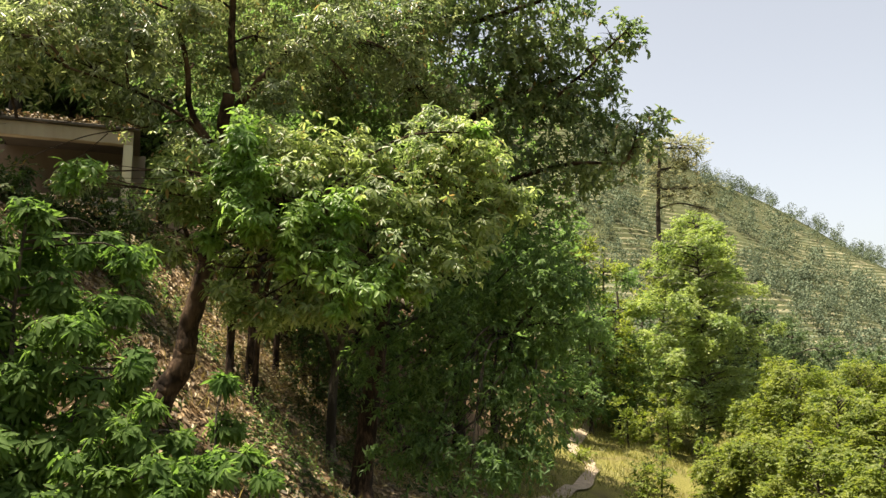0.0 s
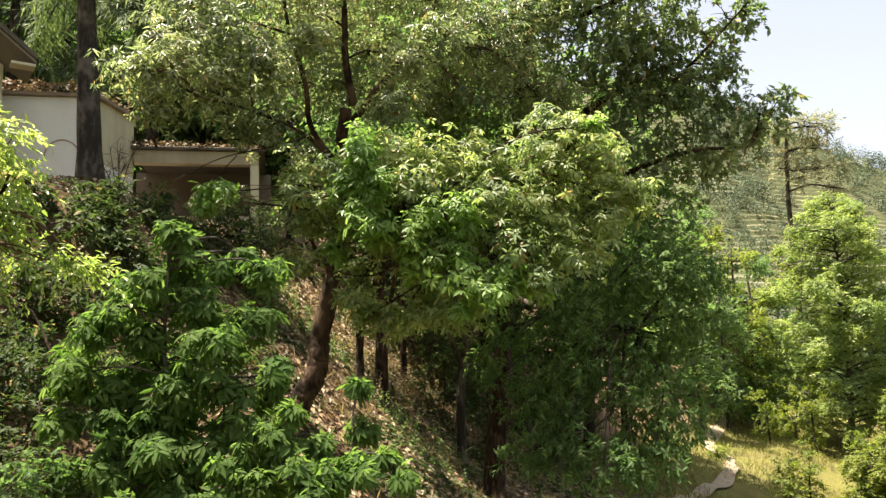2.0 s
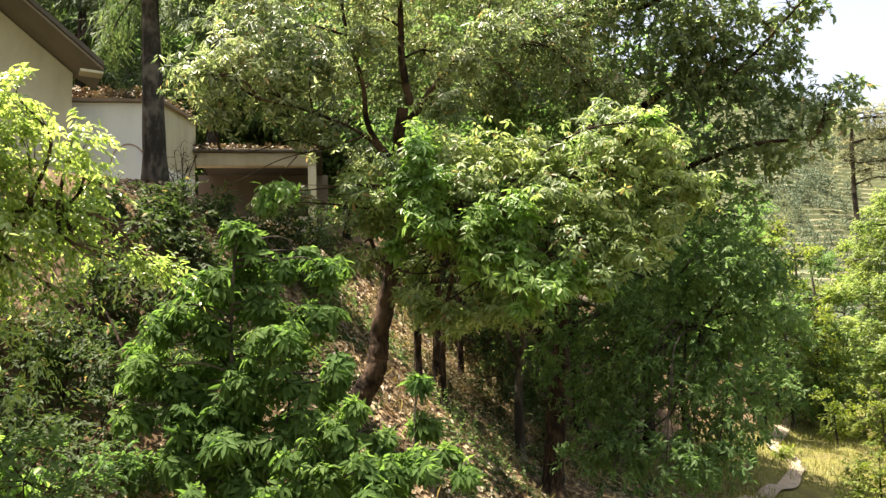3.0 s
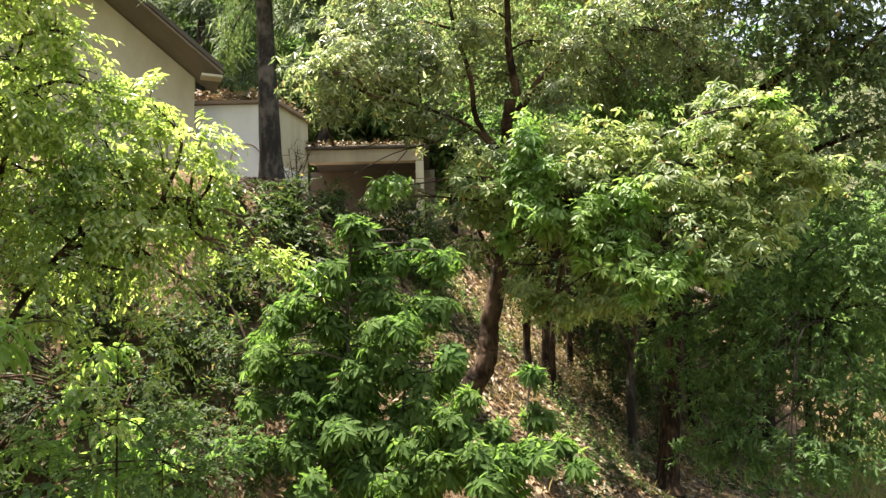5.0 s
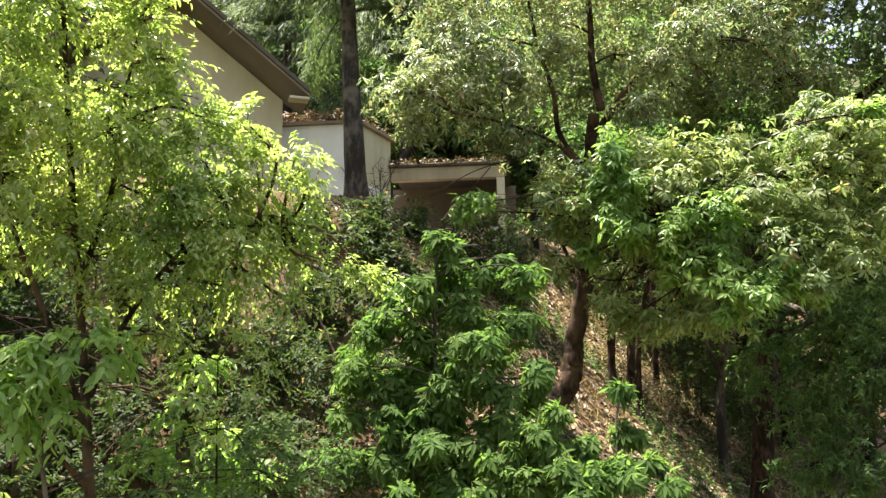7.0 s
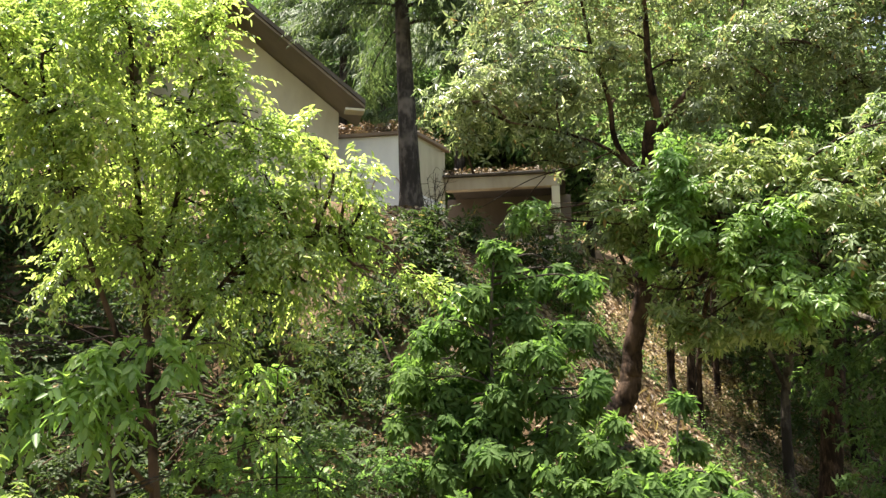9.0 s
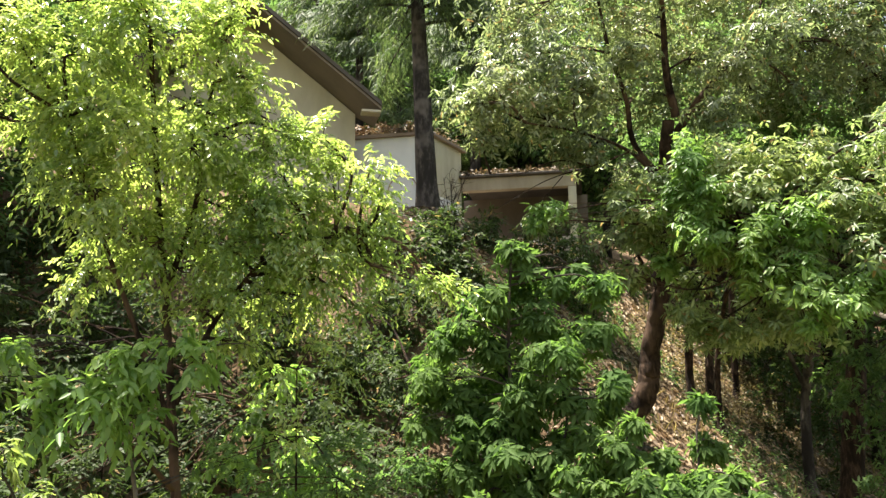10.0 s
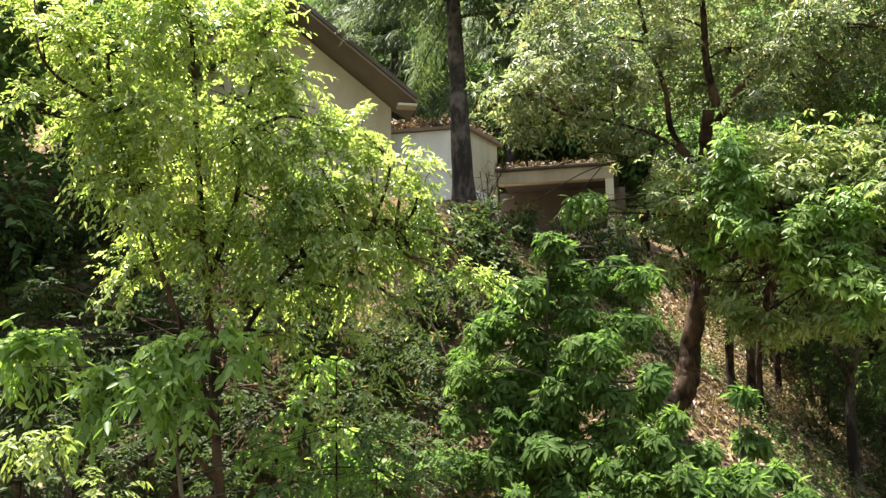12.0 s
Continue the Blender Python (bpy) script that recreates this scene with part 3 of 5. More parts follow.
def porch():
    A, B = (-10.28, 17.39), (-7.48, 18.47)
    o = root("porch", (A[0], A[1], 3.6), "open concrete porch with a slab roof and one pale pillar", "porch")
    d = (Vector(B) - Vector(A))
    L = d.length
    o.rotation_euler = (0, 0, math.atan2(d.y, d.x))
    z0, z1 = 5.12, 5.46
    part("beam", box(bmesh.new(), (0, 0, z0 - 3.6), (L, 0.25, z1 - 3.6), 0.015), CONCRETE, o, "weathered cream edge beam")
    part("roof_slab", box(bmesh.new(), (-0.05, -0.12, z1 - 3.6 + 0.003), (L + 0.15, 3.0, z1 - 3.6 + 0.07), 0.01), ROOFING, o, "dark stained roof slab")
    part("pillar", box(bmesh.new(), (L - 0.21, 0.0, -0.6), (L, 0.26, z0 - 3.6 - 0.003), 0.012), CREAM, o, "pale peeling pillar")
    part("back_wall", box(bmesh.new(), (-0.3, 2.4, -0.6), (L + 0.3, 2.6, z1 - 3.6)), SHADED_WALL, o, "brown back wall with porch shade in its colour")
    # added wall, set back behind the pillar to keep sun out of the porch
    part("end_wall", box(bmesh.new(), (L - 0.2, 0.7, -0.6), (L, 2.4, z0 - 3.6 - 0.003)), SHADED_WALL, o)
    part("floor_slab", box(bmesh.new(), (-0.2, 0.0, -0.6), (L, 2.6, 0.2)), STONE, o)
    n_ = 1500
    p = np.column_stack([rng.random(n_) * L, rng.random(n_) ** 1.5 * 1.5 - 0.05, z1 - 3.6 + 0.09 + rng.random(n_) * 0.12])
    heap = leaves_mesh("litter", p, rng.normal(size=(n_, 3)) * [1, 1, 0.4], rng.normal(size=(n_, 3)) + [0, 0, 1.2], 0.14 * rng.uniform(0.6, 1.2, n_), 0.45, DRY_LEAF)
    child("litter", heap, o, "brown dry litter on the slab", "stuff")


porch()


def low_wall():
    A, B, z1 = (-13.77, 6.69), (-13.76, 7.93), 3.56
    o = root("low_wall", (A[0], A[1], 3.0), "low pale plastered boundary wall behind the trees", "wall")
    d = Vector((B[0] - A[0], B[1] - A[1]))
    part("wall_body", prism(bmesh.new(), wall_foot((0, 0), tuple(d), 0.25), -0.8, z1 - 3.0), CREAM, o)
    part("coping", prism(bmesh.new(), wall_foot(tuple(Vector((d.y, -d.x)).normalized() * 0.04), tuple(d + Vector((d.y, -d.x)).normalized() * 0.04), 0.33), z1 - 3.0 + 0.003, z1 - 3.0 + 0.06), CONCRETE, o)


low_wall()


def bare_shrub(x, y, h, label):
    """A leafless bush of thin dark forking twigs."""
    z = float(height(x, y)) - 0.05
    o = root("bare_shrub", (x, y, z), label, "shrub")
    for k in range(7):
        a = k * 0.9 + rng.random()
        lean = rng.uniform(0.25, 0.8)
        tip = np.array([math.cos(a) * lean * h * 0.6, math.sin(a) * lean * h * 0.6, h * rng.uniform(0.7, 1.0)])
        main = spline([(0, 0, 0), tip * [0.35, 0.35, 0.5] + rng.normal(size=3) * 0.05, tip], 9)
        tubes = [(main, np.linspace(0.014, 0.004, 9), 5, 0.0)]
        for q in range(9):
            s = main[rng.integers(3, 9)]
            t = s + rng.normal(size=3) * [0.25, 0.25, 0.18] + [0, 0, 0.05]
            tubes.append((spline([s, (s + t) / 2 + rng.normal(size=3) * 0.04, t], 5), np.linspace(0.006, 0.002, 5), 4, 0.0))
        child("stem", tubes_mesh("stem", tubes, BARK_BROWN), o)
    return o


bare_shrub(*(-8.85, 14.40, 1.5), "leafless dark twiggy bush before the end wall")

# ---- trees and shrubs on the near slope ----
broadleaf("broadleaf_tree", (-4.40, 12.12, -0.92), [([(-4.40, 12.12, -0.92), (-4.26, 12.20, -0.45), (-3.99, 12.31, -0.01), (-3.91, 12.32, 0.53), (-3.64, 12.23, 1.43), (-3.49, 12.08, 2.05), (-3.35, 11.68, 3.07), (-3.09, 11.37, 3.97)], 0.205, 0.085), ([(-3.09, 11.37, 3.97), (-3.11, 11.12, 4.61), (-3.03, 10.76, 5.45), (-2.94, 10.35, 6.03)], 0.065, 0.03), ([(-3.11, 11.43, 3.76), (-2.60, 11.18, 4.22), (-2.13, 11.11, 4.64), (-1.41, 10.88, 4.68)], 0.06, 0.02), ([(-3.40, 11.67, 3.07), (-3.67, 11.11, 3.58), (-3.66, 10.79, 4.19), (-3.75, 10.37, 4.83), (-3.75, 9.92, 5.48)], 0.05, 0.02), ([(-3.38, 11.74, 2.81), (-3.63, 10.97, 3.36), (-4.12, 9.96, 3.53), (-4.62, 9.26, 3.56)], 0.035, 0.012), ([(-3.55, 12.09, 1.87), (-3.76, 11.86, 1.58), (-3.79, 11.60, 1.82), (-3.79, 11.13, 2.10)], 0.05, 0.02), ([(-3.62, 10.95, 3.44), (-4.09, 10.54, 3.18), (-4.70, 10.13, 2.94), (-5.25, 9.63, 2.50)], 0.014, 0.004), ([(-4.17, 10.51, 3.18), (-4.49, 10.04, 3.18), (-4.91, 9.68, 2.97), (-5.20, 9.30, 2.92)], 0.012, 0.004), ([(-4.52, 10.30, 3.02), (-4.80, 10.16, 2.66), (-4.95, 10.03, 2.44)], 0.008, 0.003)],
          [(-5.27, 8.82, 3.81, 0.37), (-4.96, 9.13, 4.05, 0.5), (-5.09, 9.07, 3.42, 0.29), (-4.7, 9.94, 4.67, 0.72), (-4.02, 9.94, 4.26, 0.53), (-4.43, 9.54, 3.67, 0.5), (-4.13, 10.42, 3.51, 0.41), (-3.59, 11.54, 5.4, 0.81), (-2.92, 11.81, 4.95, 0.66), (-3.73, 10.36, 5.79, 0.94), (-2.71, 11.11, 6.04, 0.89), (-4.96, 9.92, 5.65, 0.76), (-3.53, 11.91, 4.57, 0.53), (-4.45, 10.34, 3.35, 0.28), (-2.04, 10.61, 4.3, 0.36), (-3.32, 10.09, 4.49, 0.32), (-1.51, 10.46, 4.6, 0.36), (-3.99, 12.07, 3.32, 0.43), (-4.2, 11.6, 4.53, 0.52), (-2.78, 11.94, 4.12, 0.42)] + [(-1.98, 12.07, 6.23, 0.95), (-1.59, 12.34, 5.31, 0.84), (-2.15, 12.65, 4.59, 0.65), (-0.86, 12.59, 5.13, 0.74), (-2.33, 10.68, 3.67, 0.36), (-1.43, 13.01, 4.44, 0.66), (-0.55, 12.58, 5.69, 0.76), (-0.27, 13.08, 4.45, 0.66), (-4.53, 10.34, 2.43, 0.19), (-3.9, 10.67, 2.03, 0.28), (-4.66, 9.67, 2.15, 0.18)],
          "leaning brown-trunked tree with an olive, partly dry crown", LEAF_OLIVE, BARK_BROWN,
          leaf=0.125, width=0.31, per=6, droop=1.1, density=2800, branch_r=0.014, spread=0.38, flat=0.72, clumps=12, split=True, whorl=True, shape=FINE)
broadleaf("broadleaf_tree", (-4.25, 15.87, -0.43), [([(-4.25, 15.87, -0.43), (-4.25, 15.87, 0.54), (-4.04, 15.37, 1.20), (-3.34, 13.94, 1.70), (-2.24, 12.08, 1.88), (-1.45, 10.87, 1.90)], 0.085, 0.045), ([(-3.34, 13.94, 1.70), (-2.21, 12.01, 2.32), (-1.11, 11.07, 2.57), (-0.21, 10.61, 2.56)], 0.07, 0.03)],
          [(-3.02, 10.06, 2.66, 0.25), (-2.21, 10.01, 2.81, 0.32), (-1.99, 9.97, 2.32, 0.39), (-1.54, 10.08, 2.62, 0.43), (-0.81, 10.16, 2.19, 0.46), (-0.34, 10.36, 2.74, 0.4), (0.19, 10.53, 2.9, 0.41), (-0.08, 10.31, 2.09, 0.51), (0.62, 10.61, 2.49, 0.37), (0.49, 10.56, 1.79, 0.44), (-0.62, 10.1, 1.49, 0.38), (-0.28, 10.07, 1.02, 0.26), (0.09, 10.24, 1.31, 0.31), (-1.04, 10.42, 2.74, 0.41), (-2.24, 9.96, 1.57, 0.27), (-3.36, 10.1, 2.06, 0.25), (-3.72, 10.2, 2.5, 0.22), (0.82, 10.68, 2.1, 0.29), (-1.41, 9.93, 1.44, 0.23), (-2.92, 10.19, 1.73, 0.21)] + [(-2.79, 10.07, 0.95, 0.20), (-2.60, 10.35, 0.69, 0.22), (-2.29, 10.32, 0.60, 0.23), (-1.93, 10.28, 0.69, 0.23), (-1.58, 10.13, 0.73, 0.22), (-1.22, 10.07, 0.71, 0.21), (-0.90, 10.18, 0.91, 0.19), (-0.46, 10.40, 0.98, 0.18), (-3.54, 10.10, 1.46, 0.20), (-3.95, 10.31, 1.28, 0.18), (-3.38, 10.18, 1.94, 0.19), (-2.06, 10.10, 1.28, 0.21), (-1.48, 10.10, 1.16, 0.21), (0.11, 10.65, 1.41, 0.22), (0.62, 10.66, 1.88, 0.27), (0.92, 10.77, 2.24, 0.24), (0.55, 10.69, 2.71, 0.29), (0.17, 10.61, 3.05, 0.26), (-0.17, 10.75, 3.29, 0.23), (-3.44, 9.65, 2.32, 0.20), (-3.00, 9.72, 2.13, 0.18), (-2.81, 11.42, 0.83, 0.26), (-2.43, 11.71, 0.71, 0.26), (-1.99, 11.78, 0.74, 0.26), (-1.55, 11.63, 0.78, 0.28), (-2.90, 10.94, 1.27, 0.23), (-2.08, 11.12, 1.08, 0.25), (-1.51, 10.99, 1.17, 0.25)],
          "spreading broadleaf tree with pale olive drooping leaves in the sun", LEAF_MID, BARK_BROWN,
          leaf=0.130, width=0.36, per=7, droop=1.0, density=2900, branch_r=0.013, spread=0.44, flat=0.8, clumps=8, split=True, whorl=True, shape=LANCE)
broadleaf("broadleaf_tree", (-3.64, 15.51, -1.01), [([(-3.64, 15.51, -1.01), (-3.64, 15.51, 0.28), (-3.44, 15.02, 0.93), (-2.62, 12.06, 1.54), (-2.08, 10.36, 1.86)], 0.06, 0.025)],
          [(-2.51, 9.64, 2.74, 0.27), (-2.79, 9.78, 2.34, 0.27), (-2.48, 9.74, 1.93, 0.34), (-1.81, 9.71, 1.73, 0.29), (-1.3, 9.78, 1.78, 0.33), (-1.46, 9.66, 1.12, 0.32), (-0.97, 9.64, 0.88, 0.21), (-1.91, 9.76, 1.3, 0.22), (-3.02, 9.98, 1.55, 0.16), (-1.34, 9.71, 0.66, 0.13), (-2.33, 9.8, 2.31, 0.2), (0.42, 10.27, 3.04, 0.13), (-0.64, 9.87, 0.88, 0.18)] + [(-2.29, 9.69, 1.61, 0.19), (-1.82, 9.76, 1.73, 0.16), (-2.33, 9.53, 2.32, 0.19), (-2.53, 9.49, 2.71, 0.18), (-0.70, 9.78, 1.07, 0.16), (-1.19, 9.74, 1.74, 0.17), (-0.33, 10.11, 0.87, 0.13), (-4.21, 9.15, 2.22, 0.16), (-4.43, 9.08, 2.12, 0.12)],
          "young tree with fresh bright green leaves among the olive ones", LEAF_GREEN, BARK_BROWN,
          leaf=0.150, width=0.36, per=8, droop=1.0, density=2600, branch_r=0.014, spread=0.40, split=True, whorl=True, shape=LANCE)
# slim trunks; lobes added to their crowns, behind the others, shade the slope
for pts, r0, many in (([(-4.10, 16.88), (-4.05, 16.86, 0.99), (-3.79, 16.27, 2.26), (-3.45, 15.58, 3.55)], 0.10, 12),
                      ([(-4.05, 19.30), (-4.00, 19.25, 1.60), (-3.80, 18.90, 3.40), (-3.60, 18.50, 5.00)], 0.08, 18)):
    x, y, z = pts[-1]
    foot_z = float(height(*pts[0])) - 0.1
    broadleaf("broadleaf_tree", (*pts[0], foot_z), [([(*pts[0], foot_z)] + pts[1:], r0, 0.045)],
              [(x + rng.normal() * 1.0, y + rng.normal() * 1.0, z - 0.3 + k * 0.2, 0.75) for k in range(many)],
              "slim dark-trunked tree in the shade of larger ones", LEAF_DEEP, BARK_BROWN, leaf=0.16, width=0.36, density=1100, shape=PLAIN, group="slim shaded trees")
broadleaf("broadleaf_tree", (-1.57, 15.40, -2.64), [([(-1.57, 15.40, -2.64), (-1.45, 15.62, -1.22), (-1.18, 15.66, 0.86), (-0.81, 14.96, 3.65), (-0.33, 13.93, 6.60), (-0.07, 13.18, 7.81)], 0.21, 0.09), ([(-0.84, 15.03, 3.33), (0.52, 14.42, 4.49), (1.73, 13.96, 4.96), (2.30, 13.80, 5.15)], 0.09, 0.03), ([(-0.94, 15.18, 2.58), (0.64, 14.57, 3.12), (2.09, 13.94, 3.47), (3.21, 13.52, 3.41)], 0.08, 0.02), ([(-0.35, 14.06, 6.32), (0.61, 13.60, 6.11), (1.97, 13.31, 6.43)], 0.08, 0.03), ([(1.51, 14.19, 4.32), (2.55, 13.55, 5.13), (3.29, 12.91, 5.75)], 0.04, 0.012)],
          [(0.39, 13.75, 5.77, 0.94), (1.1, 13.55, 6.13, 0.94), (0.26, 13.26, 6.84, 1.04), (1.26, 13.92, 5.21, 0.83), (1.6, 13.25, 6.66, 0.94), (1.85, 13.67, 5.67, 0.67), (2.11, 13.92, 4.91, 0.72), (2.59, 13.59, 5.55, 0.34), (2.91, 13.22, 5.75, 0.34), (3.23, 13.1, 5.61, 0.16), (2.38, 14.02, 4.49, 0.56), (2.71, 13.69, 4.65, 0.44), (2.98, 13.59, 4.79, 0.18), (2.91, 13.71, 3.74, 0.44), (3.44, 13.48, 4.11, 0.36), (3.67, 13.31, 4.12, 0.15), (2.48, 13.96, 3.54, 0.49), (2.01, 14.21, 3.24, 0.66), (1.5, 14.25, 4.13, 0.83), (0.62, 14.2, 4.52, 0.77), (-0.48, 14.48, 5.28, 0.75), (3.12, 13.57, 3.28, 0.17), (3.49, 13.48, 3.71, 0.22), (-1.16, 13.59, 7.2, 1.08)],
          "tall grey-green broadleaf tree with long open limbs against the sky", LEAF_TALL, BARK_BROWN,
          leaf=0.125, width=0.50, per=9, twig=0.30, droop=0.45, density=1700, shape=FINE, rosette=0.35, branch_r=0.014, split=True)
broadleaf("broadleaf_tree", (-2.31, 16.73, -2.08), [([(-2.31, 16.73, -2.08), (-2.31, 16.73, -1.17), (-2.23, 16.78, 0.00), (-1.66, 15.76, 1.57), (-0.46, 14.76, 2.16), (0.56, 14.25, 2.12)], 0.11, 0.05), ([(-1.66, 15.76, 1.57), (-0.02, 14.40, 0.74), (1.17, 13.66, 0.45)], 0.06, 0.03), ([(-2.27, 16.78, -0.11), (-2.56, 16.20, 0.95), (-2.78, 15.58, 1.84)], 0.05, 0.02)],
          [(1.23, 13.26, 1.64, 0.68), (1.86, 13.59, 2.32, 0.61), (2.05, 13.47, 1.52, 0.5), (2.13, 13.33, 0.58, 0.45), (1.32, 13.24, 0.61, 0.72), (0.45, 13.49, 0.85, 0.64), (-0.12, 13.52, 0.32, 0.52), (0.54, 12.91, -0.09, 0.7), (1.49, 13.03, -0.3, 0.62), (-0.12, 12.91, -0.59, 0.48), (0.12, 12.48, -1.1, 0.54), (0.88, 12.64, -1.13, 0.64), (1.69, 12.98, -0.91, 0.33), (1.16, 12.38, -1.52, 0.36), (-0.34, 12.21, -1.64, 0.3), (0.4, 12.01, -1.62, 0.38), (-1.06, 13.42, 0.28, 0.21), (-1.30, 13.61, -0.36, 0.16), (-0.89, 13.02, -0.71, 0.21), (-0.83, 12.57, -1.44, 0.20), (-1.59, 13.98, 0.12, 0.20), (-0.56, 13.05, -0.19, 0.28), (-0.98, 14.49, 0.62, 0.3), (-0.78, 14.2, -0.5, 0.2), (-0.62, 13.04, -1.5, 0.24), (1.73, 12.99, 0.58, 0.33)] + [(-2.5, 13.34, 3.92, 0.57), (-1.7, 13.55, 4.33, 0.63), (-0.92, 13.89, 4.14, 0.65), (-0.23, 13.82, 3.74, 0.58), (-2.34, 13.38, 3.09, 0.56), (-1.55, 13.38, 2.63, 0.6), (-0.68, 13.56, 2.6, 0.61), (0.17, 13.52, 2.33, 0.55), (-2.99, 13.51, 2.86, 0.47), (-1.39, 13.33, 1.81, 0.54), (-2.2, 13.44, 1.78, 0.45), (-0.53, 13.22, 1.55, 0.53), (-3.36, 13.43, 3.71, 0.38)],
          "dense dark green tree whose crown hangs to the ground", LEAF_DEEP, BARK_GREY,
          leaf=0.105, width=0.40, per=9, twig=0.28, droop=0.8, density=3300, rosette=0.45, branch_r=0.016, split=True)
broadleaf("sapling", (-3.97, 7.55, -3.49), [([(-3.97, 7.55, -3.49), (-3.97, 7.55, -1.72), (-4.07, 7.63, -0.82), (-4.13, 7.62, 0.39), (-4.01, 7.52, 1.50)], 0.035, 0.012), ([(-4.04, 7.61, -1.11), (-3.50, 7.58, -0.56), (-3.53, 7.57, 0.13)], 0.02, 0.01), ([(-4.03, 7.58, -1.39), (-2.95, 7.30, -1.17), (-2.72, 7.32, -0.74)], 0.02, 0.01), ([(-3.97, 7.58, -1.55), (-2.42, 7.89, -1.09), (-2.24, 7.99, -0.44)], 0.02, 0.01)],
          [(-4.09, 7.61, 1.46, 0.15), (-3.95, 7.73, 1.14, 0.21), (-4.31, 7.59, 0.9, 0.24), (-3.83, 7.73, 0.69, 0.21), (-4.29, 7.65, 0.4, 0.27), (-4.6, 7.58, 0.6, 0.18), (-3.54, 7.46, 0.24, 0.22), (-3.94, 7.61, -0.1, 0.3), (-4.57, 7.63, -0.16, 0.25), (-3.38, 8.04, 0.5, 0.21), (-3.3, 8.23, 1.02, 0.15), (-3.43, 7.61, -0.22, 0.2), (-4.16, 7.49, -0.58, 0.3), (-3.66, 7.49, -0.79, 0.26), (-3.06, 7.96, 0.01, 0.11), (-4.53, 7.38, -0.94, 0.24), (-2.8, 7.4, -0.7, 0.18), (-2.5, 7.25, -0.98, 0.2), (-2.92, 7.22, -1.05, 0.2), (-2.25, 8.1, -0.22, 0.1), (-2.17, 8.1, -0.61, 0.14), (-3.86, 7.35, -1.18, 0.23), (-2.29, 7.41, -1.08, 0.12), (-1.87, 7.83, -0.9, 0.1), (-2.03, 7.58, -1.03, 0.15), (-2.48, 7.6, -0.7, 0.11), (-1.68, 7.74, -1.13, 0.1), (-3.21, 7.47, -0.55, 0.13)] + [(-4.84, 7.41, 0.47, 0.20), (-5.00, 7.32, -0.02, 0.22), (-4.63, 7.30, -0.51, 0.19), (-5.04, 7.28, -0.50, 0.15), (-3.74, 8.03, 1.12, 0.13), (-3.61, 8.39, 1.26, 0.11), (-3.40, 8.80, 1.22, 0.11), (-3.97, 7.64, 1.44, 0.09), (-3.97, 7.19, -0.78, 0.20), (-3.18, 7.21, -0.94, 0.20), (-3.33, 7.00, -1.19, 0.19), (-4.15, 6.93, -1.20, 0.18), (-2.99, 7.76, -0.07, 0.11), (-2.38, 7.03, -1.22, 0.15), (-2.76, 7.41, -0.41, 0.09), (-5.32, 7.94, 0.25, 0.21), (-4.94, 8.06, -0.03, 0.23), (-4.59, 8.26, 0.09, 0.23), (-4.19, 8.34, 0.21, 0.20), (-3.82, 8.51, 0.20, 0.18), (-4.77, 8.04, -0.42, 0.23), (-4.27, 8.19, -0.50, 0.23), (-3.72, 8.22, -0.57, 0.21), (-3.32, 8.28, -0.32, 0.14), (-4.87, 7.70, -0.96, 0.20), (-4.34, 7.75, -1.14, 0.22), (-3.86, 7.89, -1.03, 0.22), (-3.28, 7.76, -1.35, 0.21), (-2.78, 7.77, -1.11, 0.17), (-2.39, 7.64, -1.36, 0.16), (-4.80, 8.09, 0.90, 0.18), (-4.45, 8.29, 0.76, 0.18), (-4.03, 8.50, 0.62, 0.16), (-2.17, 7.76, -0.94, 0.12), (-3.96, 7.68, -1.42, 0.21), (-4.64, 7.54, -1.42, 0.19), (-5.24, 7.70, -1.03, 0.18), (-3.07, 7.90, -0.90, 0.15)],
          "leafy green sapling with large drooping leaves on the slope", LEAF_SAPLING, BARK_GREY,
          leaf=0.160, width=0.36, per=8, droop=1.25, density=3300, branch_r=0.010, spread=0.36, whorl=True, shape=LANCE, category="sapling", split=True)
